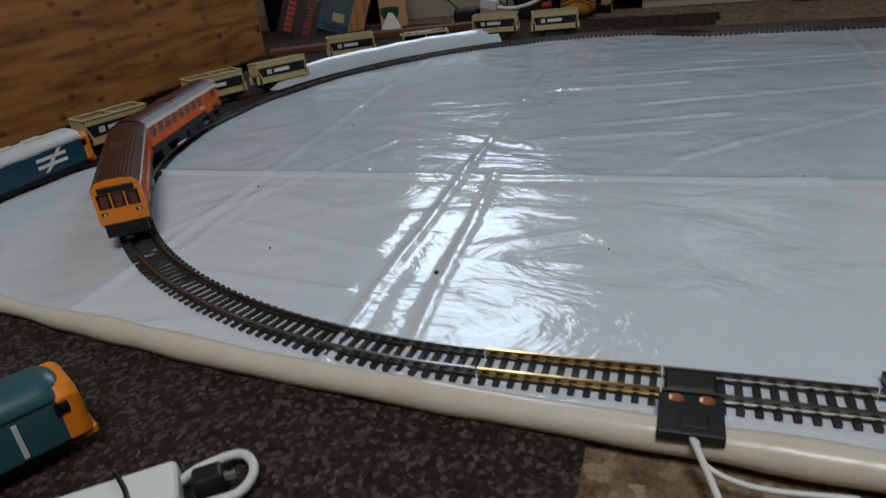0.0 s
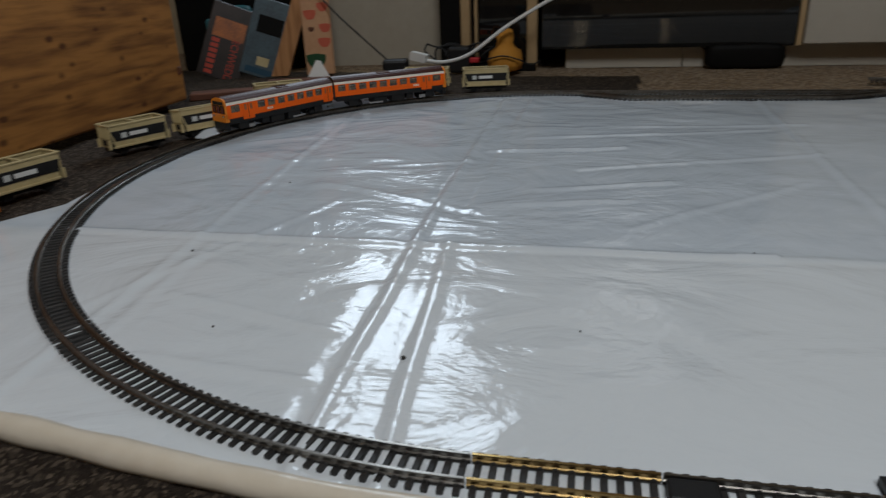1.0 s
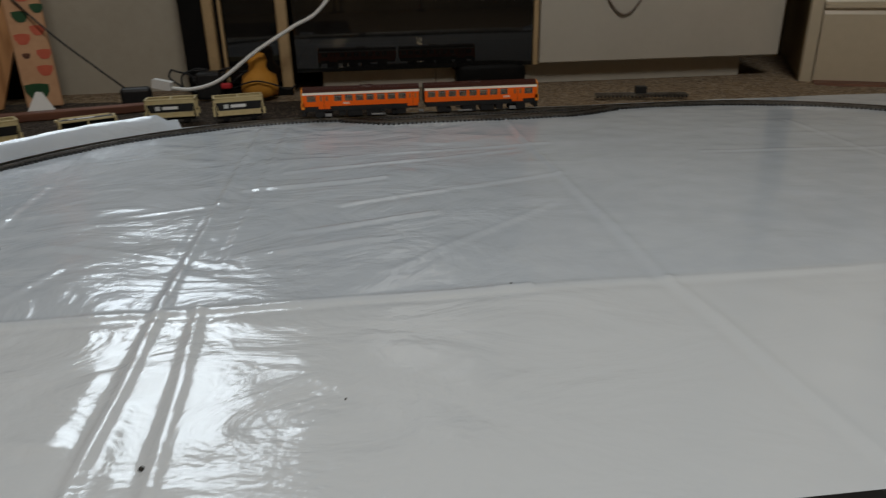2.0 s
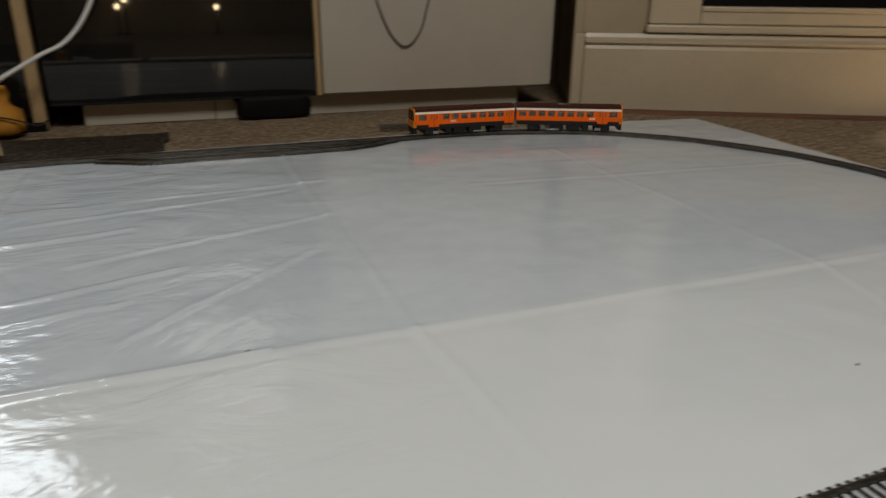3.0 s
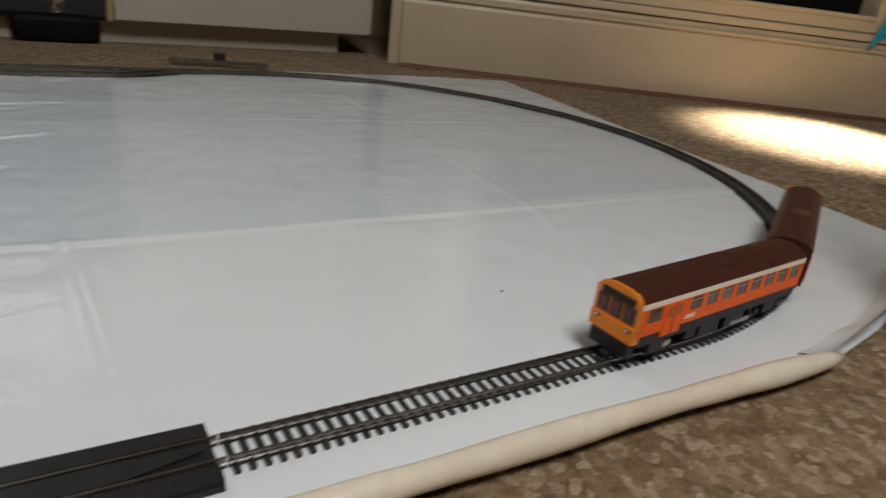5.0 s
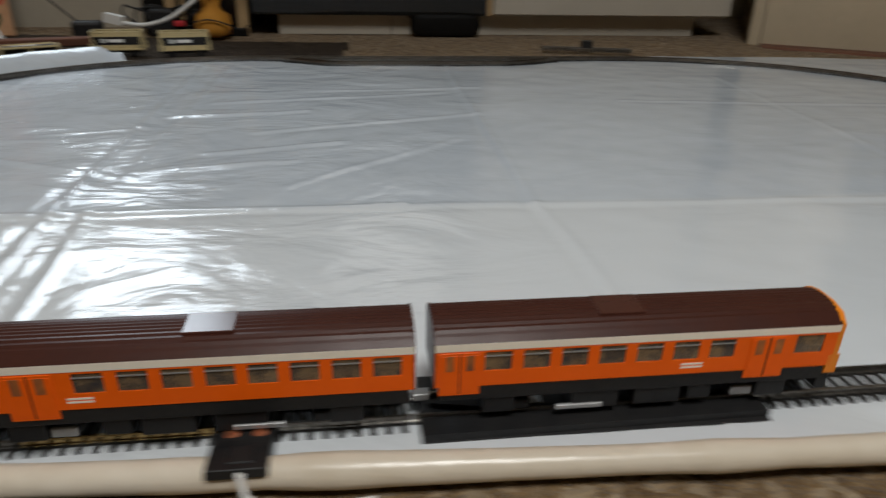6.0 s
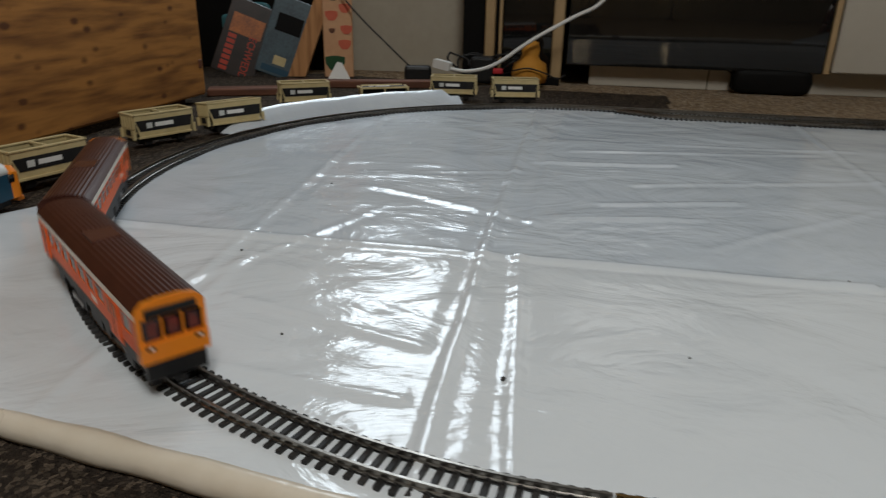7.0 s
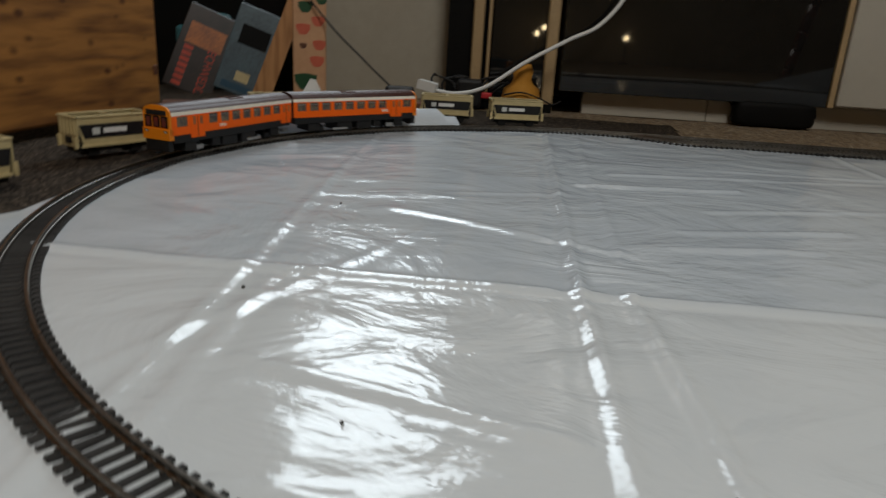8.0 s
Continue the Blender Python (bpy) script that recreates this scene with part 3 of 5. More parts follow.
def make_track():
    for i in range(4):
        track_section(ARC_LEFT * i / 4, ARC_LEFT * (i + 1) / 4, "curved sectional model track with black sleepers and dull rails", STEEL)
    s = ARC_LEFT
    for i in range(4):
        track_section(s + STRAIGHT * i / 4, s + STRAIGHT * (i + 1) / 4, "straight sectional model track with black sleepers", STEEL)
    s = ARC_LEFT + STRAIGHT
    for i in range(4):
        track_section(s + ARC_RIGHT * i / 4, s + ARC_RIGHT * (i + 1) / 4, "curved sectional model track with black sleepers and worn rails", STEEL)
    s = ARC_LEFT + STRAIGHT + ARC_RIGHT
    cuts = (0.0, 0.19, STRAIGHT - 0.37, STRAIGHT - 0.182, STRAIGHT - 0.09, STRAIGHT)
    for i in range(5):
        track_section(s + cuts[i], s + cuts[i + 1], "straight sectional model track with %s rails" % ("tarnished brass" if i == 4 else "dull steel"), BRASS if i == 4 else STEEL, sleepers=i != 2)

    # inner passing loop on the far side
    def loop(q):
        f = (q - ARC_LEFT) / STRAIGHT
        up = min(1, max(0, f / 0.2))
        dn = min(1, max(0, (0.86 - f) / 0.22))
        sm = lambda a: a * a * (3 - 2 * a)
        return -0.048 * min(sm(up), sm(dn))
    s = ARC_LEFT
    for a, b in ((0.06, 0.3), (0.3, 0.55), (0.55, 0.8)):
        track_section(s + STRAIGHT * a, s + STRAIGHT * b, "inner passing-loop track with black sleepers", STEEL, loop)


make_track()


def make_track_fittings():
    # power clip under and beside the near straight
    m = pose(0.103, -0.505, 0, 0, 0, 0)
    c = thing("power_clip", "black plastic track power clip with copper contacts", "power clip", m)
    part("cover", box(-0.0115, 0.0115, -0.0072, 0.0072, 0.003, 0.0078, 0.0012), BLACK, c)
    part("housing", prism([(-0.0125, 0.001), (-0.0125, 0.0085), (-0.03, 0.0128), (-0.046, 0.0145), (-0.047, 0.010), (-0.03, 0.004)], -0.0135, 0.0135, bevel=0.0004), BLACK, c)
    part("switch_recess", box(-0.0045, 0.007, -0.042, -0.031, 0.0115, 0.0148, 0.0006), BLACK, c)
    for x in (-0.006, 0.007):
        d = lathe([(0.0034, 0.0), (0.0034, 0.001), (0.002, 0.0014)], 12)
        bmesh.ops.translate(d, verts=d.verts, vec=(x, -0.018, 0.0094))
        part("contact", d, COPPER, c, "copper contact stud")
    wire = [(0.0, -0.044, 0.012), (0.004, -0.054, 0.010), (0.012, -0.075, 0.004), (0.02, -0.11, -0.002), (0.03, -0.16, -0.003)]
    part("lead", tube(smooth_line(wire), 0.0016, 8), CABLEW, c, "white lead", True)
    part("lead", tube(smooth_line([(0.002, -0.044, 0.012), (0.006, -0.056, 0.008), (0.025, -0.06, 0.004), (0.06, -0.058, 0.004)]), 0.0012, 8), CABLEW, c, "white lead", True)
    # rerailing ramp: a black tray with wedge ends and a filler between the rails
    s0 = ARC_LEFT + STRAIGHT + ARC_RIGHT + STRAIGHT - 0.276
    x, y, hd = on_track(s0)
    m = pose(x, y, 0, 0, 0, math.degrees(hd))
    r = thing("rerailing_ramp", "black plastic rerailing ramp around the near straight track", "rerailer", m)
    tray = prism([(-0.024, 0.0008), (-0.024, 0.0022), (-0.0108, 0.0055), (0.0108, 0.0055), (0.024, 0.0022), (0.024, 0.0008)], -0.09, 0.09, bevel=0.0004)
    part("tray", tray, BLACK, r)
    part("filler", prism([(-0.085, 0.0), (-0.05, -0.0068), (0.05, -0.0068), (0.085, 0.0), (0.05, 0.0068), (-0.05, 0.0068)], 0.0054, 0.0072, "z"), BLACK, r)
    for sy in (-1, 1):
        part("check_edge", prism([(-0.09, 0.0112 * sy), (0.09, 0.0112 * sy), (0.09, 0.0235 * sy), (-0.09, 0.0215 * sy)], 0.0022, 0.0066, "z"), BLACK, r)
    part("label", box(0.027, 0.041, -0.005, 0.005, 0.0071, 0.0075), WHITE, r, "blank white sticker")
    # a loose straight with a buffer block on the carpet
    m = pose(0.640, 0.616, 0.0, 0, 0, -11)
    l = thing("loose_track", "spare straight track lying on the carpet with a black block", "model track", m)
    for o in (-0.00865, 0.00865):
        part("rail", rail_mesh([(-0.092, o, 0.0), (0.092, o, 0.0)]), STEEL, l)
    for k in range(24):
        t = new("sleeper", SLEEPER_MESH)
        t.matrix_basis = pose(-0.088 + k * 0.00765, 0, 0)
        t.parent = l
    part("block", box(-0.01, 0.012, 0.0, 0.018, 0.004, 0.02, 0.001), BLACK, l)


make_track_fittings()


# ---------------------------------------------------------------- the train
CAR_L, HALF_W = 0.2035, 0.0181
Z_SKIRT, Z_SILL, Z_WIN0, Z_WIN1, Z_BAND, Z_CANT = 0.0178, 0.0224, 0.0308, 0.0412, 0.0422, 0.0464


def panel(cells_x, openings, x0, x1, z0, z1, y, thick):
    """A side sheet with window openings through it, of real thickness."""
    xs = sorted({x0, x1, *[a for o in openings for a in o[:2]]})
    zs = sorted({z0, z1, *[a for o in openings for a in o[2:]]})
    bm = bmesh.new()
    v = {(i, j): bm.verts.new((a, y, b)) for i, a in enumerate(xs) for j, b in enumerate(zs)}
    for i in range(len(xs) - 1):
        for j in range(len(zs) - 1):
            cx, cz = (xs[i] + xs[i + 1]) / 2, (zs[j] + zs[j + 1]) / 2
            if not any(o[0] < cx < o[1] and o[2] < cz < o[3] for o in openings):
                bm.faces.new((v[i, j], v[i + 1, j], v[i + 1, j + 1], v[i, j + 1]))
    geo = bmesh.ops.extrude_face_region(bm, geom=list(bm.faces))
    bmesh.ops.translate(bm, verts=[e for e in geo["geom"] if isinstance(e, bmesh.types.BMVert)], vec=(0, -thick if y > 0 else thick, 0))
    return bm


def make_car(cab, inner_door):
    """One railcar; the cab is at the end cab (+1 or -1) of its own x axis."""
    c = thing("railcar", "orange two-axle model railcar with brown ribbed roof and cream stripe", "model train", group="two-car model train")
    h = CAR_L / 2

    def fx(f):
        # fraction along the car from the inner end to the cab end
        return cab * (-h + CAR_L * f)

    def span(a, b):
        return tuple(sorted((fx(a), fx(b))))
    if inner_door:
        wins = [(0.118 + 0.0915 * k, 0.118 + 0.0915 * k + 0.064) for k in range(7)]
        doors = [(0.012, 0.108), (0.768, 0.868)]
    else:
        wins = [(0.032 + 0.0915 * k, 0.032 + 0.0915 * k + 0.064) for k in range(8)]
        doors = [(0.775, 0.875)]
    cabwin = (0.888, 0.962)
    for side in (-1, 1):
        y = side * HALF_W
        ops = [(*span(a, b), Z_WIN0, Z_WIN1) for a, b in wins + [cabwin]]
        part("body_side", panel(None, ops, -h + 0.0005, h - 0.0005, Z_SILL, Z_BAND, y, 0.0009), ORANGE, c)
        part("stripe", box(-h + 0.0004, h - 0.0004, y - 0.0009 if side > 0 else y - 0.0002, y + 0.0002 if side > 0 else y + 0.0009, Z_BAND, Z_CANT, 0.0002), CREAM, c, "cream stripe")
        for a, b in wins + [cabwin]:
            x0, x1 = span(a, b)
            yy = y - side * 0.0007
            pn = part("window", box(x0, x1, yy - 0.00025, yy + 0.00025, Z_WIN0, Z_WIN1), PANE, c)
            pn.visible_shadow = False
        for a, b in wins:
            x0, x1 = span(a, b)
            part("transom", box(x0, x1, y - 0.0004, y + 0.0001, Z_WIN1 - 0.0026, Z_WIN1 - 0.0021), SILVER, c)
        for a, b in doors:
            x0, x1 = span(a, b)
            mid = (x0 + x1) / 2
            d = part("door", box(x0, x1, y - 0.0004, y + 0.0004, Z_SKIRT, Z_BAND - 0.0006, 0.0002), ORANGE, c)
            for xa, xb in ((x0 + 0.0012, mid - 0.001), (mid + 0.001, x1 - 0.0012)):
                part("door_leaf", box(xa, xb, y + side * 0.0004 - 0.0002, y + side * 0.0004 + 0.0002, Z_SKIRT + 0.002, Z_BAND - 0.002, 0.00015), ORANGE, d)
                part("door_light", box(xa + 0.002, xb - 0.002, y + side * 0.0007 - 0.0002, y + side * 0.0007 + 0.0001, Z_WIN0 + 0.001, Z_WIN1 - 0.001), PRINT_O, d)
            part("door_gap", box(mid - 0.0003, mid + 0.0003, y + side * 0.0005 - 0.0001, y + side * 0.0005 + 0.0001, Z_SKIRT + 0.001, Z_BAND - 0.001), BLACK, d)
        # small lettering as plain bars
        x0, x1 = span(0.60, 0.655) if inner_door else span(0.70, 0.755)
        for k in range(2):
            part("lettering_bar", box(x0, x1, y - 0.0001, y + 0.00015 if side > 0 else y + 0.0001, Z_WIN0 - 0.005 + k * 0.0018, Z_WIN0 - 0.0040 + k * 0.0018) if side > 0 else box(x0, x1, y - 0.00015, y + 0.0001, Z_WIN0 - 0.005 + k * 0.0018, Z_WIN0 - 0.0040 + k * 0.0018), CREAM, c)
    # interior: floor and seat blocks, dark core
    part("floor_pan", box(-h + 0.002, h - 0.002, -0.0165, 0.0165, Z_SILL, Z_SILL + 0.001), BLACK, c)
    for k in range(9):
        x = -h + 0.016 + k * 0.0205
        for sy in (-1, 1):
            part("seat_row", box(x - 0.003, x + 0.003, sy * 0.010 - 0.0052, sy * 0.010 + 0.0052, Z_SILL + 0.001, Z_WIN0 + 0.0035 + 0.001 * ((k * 7) % 3), 0.0008), SEAT, c)
    # ribbed roof
    prof = []
    n = 26
    for k in range(n + 1):
        f = -1 + 2 * k / n
        zz = Z_CANT + 0.0068 * (1 - abs(f) ** 2.6)
        rib = 0.00038 if (k % 2 == 0 and 2 < k < n - 2) else 0.0
        prof.append((f * (HALF_W + 0.0002), zz + rib))
    prof = [(-HALF_W + 0.001, Z_CANT - 0.0008)] + prof + [(HALF_W - 0.001, Z_CANT - 0.0008)]
    part("roof", prism(prof[::-1], -h + 0.0002, h - 0.0002), BROWN, c, "dark brown ribbed roof")
    # smooth panel let into the ribs
    px = fx(0.455)
    zt = Z_CANT + 0.0068
    part("roof_panel", box(px - 0.0115, px + 0.0115, -0.0088, 0.0088, zt - 0.004, zt + 0.0005, 0.0005, 2), GLOSSB, c, "smooth glossy brown roof panel")
    # ends
    ends = [(-HALF_W, Z_SILL), (HALF_W, Z_SILL), (HALF_W, Z_CANT), (HALF_W * 0.75, Z_CANT + 0.0046), (HALF_W * 0.35, Z_CANT + 0.0064), (-HALF_W * 0.35, Z_CANT + 0.0064), (-HALF_W * 0.75, Z_CANT + 0.0046), (-HALF_W, Z_CANT)]
    xi = -cab * h
    part("inner_end", prism(ends, *sorted((xi, xi + cab * 0.0012))), BROWN, c, "plain dark brown gangway end")
    xo = cab * h
    cabm = bmesh.new()
    prism(ends, *sorted((xo - cab * 0.001, xo + cab * 0.0018)), "x", cabm)
    lower = [(-HALF_W, Z_SKIRT), (HALF_W, Z_SKIRT), (HALF_W, Z_WIN0 - 0.002), (-HALF_W, Z_WIN0 - 0.002)]
    prism(lower, *sorted((xo - cab * 0.003, xo + cab * 0.0032)), "x", cabm)
    cb = part("cab_front", cabm, YELLOW, c, "yellow-orange cab front")
    for k in (-1, 0, 1):
        w = 0.0047
        part("cab_window", box(*sorted((xo + cab * 0.0016, xo + cab * 0.0024)), k * 0.0107 - w, k * 0.0107 + w, Z_WIN0 - 0.0006, Z_WIN1 + 0.001, 0.0003), DARK, cb, "dark cab window")
        part("cab_blind", box(*sorted((xo + cab * 0.0024, xo + cab * 0.0027)), k * 0.0107 - w * 0.55, k * 0.0107 + w * 0.55, Z_WIN0 + 0.0008, Z_WIN1 - 0.0006), PRINT_R, cb)
    part("destination_box", box(*sorted((xo + cab * 0.0016, xo + cab * 0.0026)), -0.0135, 0.0135, Z_BAND + 0.0006, Z_CANT + 0.0014, 0.0006), BLACK, cb)
    for sy in (-1, 1):
        part("headlamp", box(*sorted((xo + cab * 0.003, xo + cab * 0.0037)), sy * 0.0128 - 0.0024, sy * 0.0128 + 0.0024, Z_WIN0 - 0.0055, Z_WIN0 - 0.0032, 0.0004), BLACK, cb)
        part("lamp_glass", box(*sorted((xo + cab * 0.0036, xo + cab * 0.0040)), sy * 0.0128 - 0.0013, sy * 0.0128 + 0.0003, Z_WIN0 - 0.0051, Z_WIN0 - 0.0036), WHITE, cb)
    part("buffer_beam", box(*sorted((xo - cab * 0.004, xo + cab * 0.0026)), -0.0158, 0.0158, 0.006, Z_SKIRT, 0.0006), BLACK, c)
    part("coupling", box(*sorted((xo, xo + cab * 0.006)), -0.003, 0.003, 0.0035, 0.0055, 0.0004), BLACK, c)
    part("coupling", box(*sorted((xi, xi - cab * 0.006)), -0.003, 0.003, 0.0035, 0.0075, 0.0004), SILVER, c)
    # underframe
    part("solebar", box(-h + 0.003, h - 0.003, -0.0176, 0.0176, 0.0140, Z_SILL, 0.0005), BLACK, c, "black lower skirt")
    for a, b, z0 in ((0.12, 0.2, 0.003), (0.34, 0.46, 0.002), (0.5, 0.62, 0.0025), (0.64, 0.7, 0.004), (0.82, 0.9, 0.003)):
        x0, x1 = span(a, b)
        part("equipment_box", box(x0, x1, -0.0160, 0.0160, z0 + 0.001, 0.0140, 0.0006), BLACK, c)
    x0, x1 = span(0.30, 0.42)
    for sy in (-1, 1):
        part("fuel_tank", box(x0, x1, sy * 0.0160 - 0.001, sy * 0.0160 + 0.001, 0.0040, 0.0068, 0.0004), SILVER, c, "silver underfloor tank")
    for wx in (-0.059, 0.059):
        ax = bmesh.new()
        tube([(wx, -0.0095, 0.0), (wx, 0.0095, 0.0)], 0.0012, 8, ax)
        bmesh.ops.translate(ax, verts=ax.verts, vec=(0, 0, 0.0062))
        part("axle", ax, SILVER, c)
        for sy in (-1, 1):
            w = lathe([(0.0007, -0.0012), (0.0062, -0.0012), (0.0062, 0.0008), (0.0069, 0.0009), (0.0069, 0.0014), (0.0007, 0.0014)], 20)
            bmesh.ops.rotate(w, verts=w.verts, cent=(0, 0, 0), matrix=Matrix.Rotation(radians(90 * sy), 3, "X"))
            bmesh.ops.translate(w, verts=w.verts, vec=(wx, sy * 0.0086, 0.0066))
            part("wheel", w, BLACK, c)
            part("axlebox", box(wx - 0.006, wx + 0.006, sy * 0.0125 - 0.0012, sy * 0.0125 + 0.0012, 0.0035, 0.009, 0.0006), SILVER if wx * cab > 0 else BLACK, c)
    return c


REAR = make_car(-1, True)
FRONT = make_car(1, False)


# ---------------------------------------------------------------- hopper wagons, engines and clutter on the left
def make_wagon():
    c = thing("hopper_wagon", "cream model hopper wagon with black side panel on the rug", "model wagon", group="hopper wagons round the track")
    L, w = 0.084, 0.0175
    zb, zt = 0.013, 0.0425
    for sy in (-1, 1):
        part("side", prism([(-L / 2 + 0.006, zb), (L / 2 - 0.006, zb), (L / 2, zt), (-L / 2, zt)], *sorted((sy * w, sy * (w - 0.0012))), "y"), STONE, c)
        part("side_panel", prism([(-L / 2 + 0.007, 0.022), (L / 2 - 0.005, 0.022), (L / 2 - 0.002, 0.036), (-L / 2 + 0.002, 0.036)], *sorted((sy * (w + 0.0005), sy * w)), "y"), BLACK, c, "black side panel")
        part("name_bar", box(-0.014, 0.012, *sorted((sy * (w + 0.0005), sy * (w + 0.0009))), 0.0265, 0.0318), WHITE, c, "white bar of lettering")
        part("badge", box(-0.026, -0.018, *sorted((sy * (w + 0.0005), sy * (w + 0.0009))), 0.0255, 0.0325), PALE, c)
        part("top_rail", box(-L / 2 - 0.001, L / 2 + 0.001, *sorted((sy * (w + 0.001), sy * (w - 0.0022))), zt, zt + 0.0022, 0.0004), STONE, c)
        part("footboard", box(-L / 2 + 0.004, L / 2 - 0.004, *sorted((sy * (w + 0.0015), sy * (w - 0.002))), 0.0125, 0.0155, 0.0004), STONE, c)
    for sx in (-1, 1):
        x = sx * L / 2
        part("end", prism([(-w, zb), (w, zb), (w, zt), (-w, zt)], *sorted((x, x - sx * 0.0012))), STONE, c)
        for k in range(5):
            part("rib", box(*sorted((x, x + sx * 0.0012)), -w + 0.003 + k * 0.0066, -w + 0.0048 + k * 0.0066, 0.026, zt), STONE, c)
        part("end_rail", box(*sorted((x - sx * 0.002, x + sx * 0.0012)), -w - 0.001, w + 0.001, zt, zt + 0.0022, 0.0004), STONE, c)
        part("end_recess", box(*sorted((x, x + sx * 0.0006)), -0.006, 0.006, 0.016, 0.0235), BLACK, c)
        part("end_post", box(*sorted((x, x + sx * 0.003)), -w, -w + 0.003, 0.012, 0.024), STONE, c)
        part("end_post", box(*sorted((x, x + sx * 0.003)), w - 0.003, w, 0.012, 0.024), STONE, c)
    part("cross_bar", box(-0.0012, 0.0012, -w, w, zt, zt + 0.0018), STONE, c)
    part("load", box(-L / 2 + 0.002, L / 2 - 0.002, -w + 0.0015, w - 0.0015, 0.022, 0.0355), BLACK, c)
    part("chassis", box(-L / 2 + 0.003, L / 2 - 0.003, -0.012, 0.012, 0.007, 0.0128, 0.0006), BLACK, c)
    for wx in (-0.024, 0.024):
        for sy in (-1, 1):
            wl = lathe([(0.0007, -0.001), (0.0062, -0.001), (0.0062, 0.001), (0.0007, 0.001)], 16)
            bmesh.ops.rotate(wl, verts=wl.verts, cent=(0, 0, 0), matrix=Matrix.Rotation(radians(90), 3, "X"))
            bmesh.ops.translate(wl, verts=wl.verts, vec=(wx, sy * 0.0085, 0.0062))
            part("wheel", wl, BLACK, c)
            part("axle_guard", box(wx - 0.006, wx + 0.006, sy * 0.0128 - 0.001, sy * 0.0128 + 0.001, 0.003, 0.0125, 0.0004), BLACK, c)
    return c


def make_wagons():
    w = make_wagon()
    w.matrix_basis = pose(-0.588, -0.125, 0.0, 0, 0, 72)
    for x, y, a, tilt in ((-0.582, 0.082, 62, 0), (-0.525, 0.178, 55, -6), (-0.5, 0.395, 32, 0), (-0.262, 0.555, 6, 0), (-0.146, 0.553, 12, 0)):
        copy_thing(w, pose(x, y, 0.0, tilt, 0, a))
    o = copy_thing(w, pose(-0.385, 0.475, 0.0165, 90, 0, 28))
    o["label"] = "cream model hopper wagon lying on its side on the dark rug"


def shell(profile, x0, x1, ends=0.0, n=6, bm=None):
    """A long body of cross-section profile with ends rounded off over the length ends."""
    bm = bm or bmesh.new()
    st = [(x0 + ends * (1 - math.cos(k / n * math.pi / 2)), 0.80 + 0.20 * math.sin(k / n * math.pi / 2)) for k in range(n + 1)] + [(x1 - ends * (1 - math.cos(k / n * math.pi / 2)), 0.80 + 0.20 * math.sin(k / n * math.pi / 2)) for k in range(n, -1, -1)]
    rings = [[bm.verts.new((x, a * s, z if s == 1 else 0.008 + (z - 0.008) * s)) for a, z in profile] for x, s in st]
    m = len(profile)
    for p, q in zip(rings, rings[1:]):
        for k in range(m):
            bm.faces.new((p[k], p[(k + 1) % m], q[(k + 1) % m], q[k]))
    bm.faces.new(rings[0])
    bm.faces.new(rings[-1][::-1])
    return bm


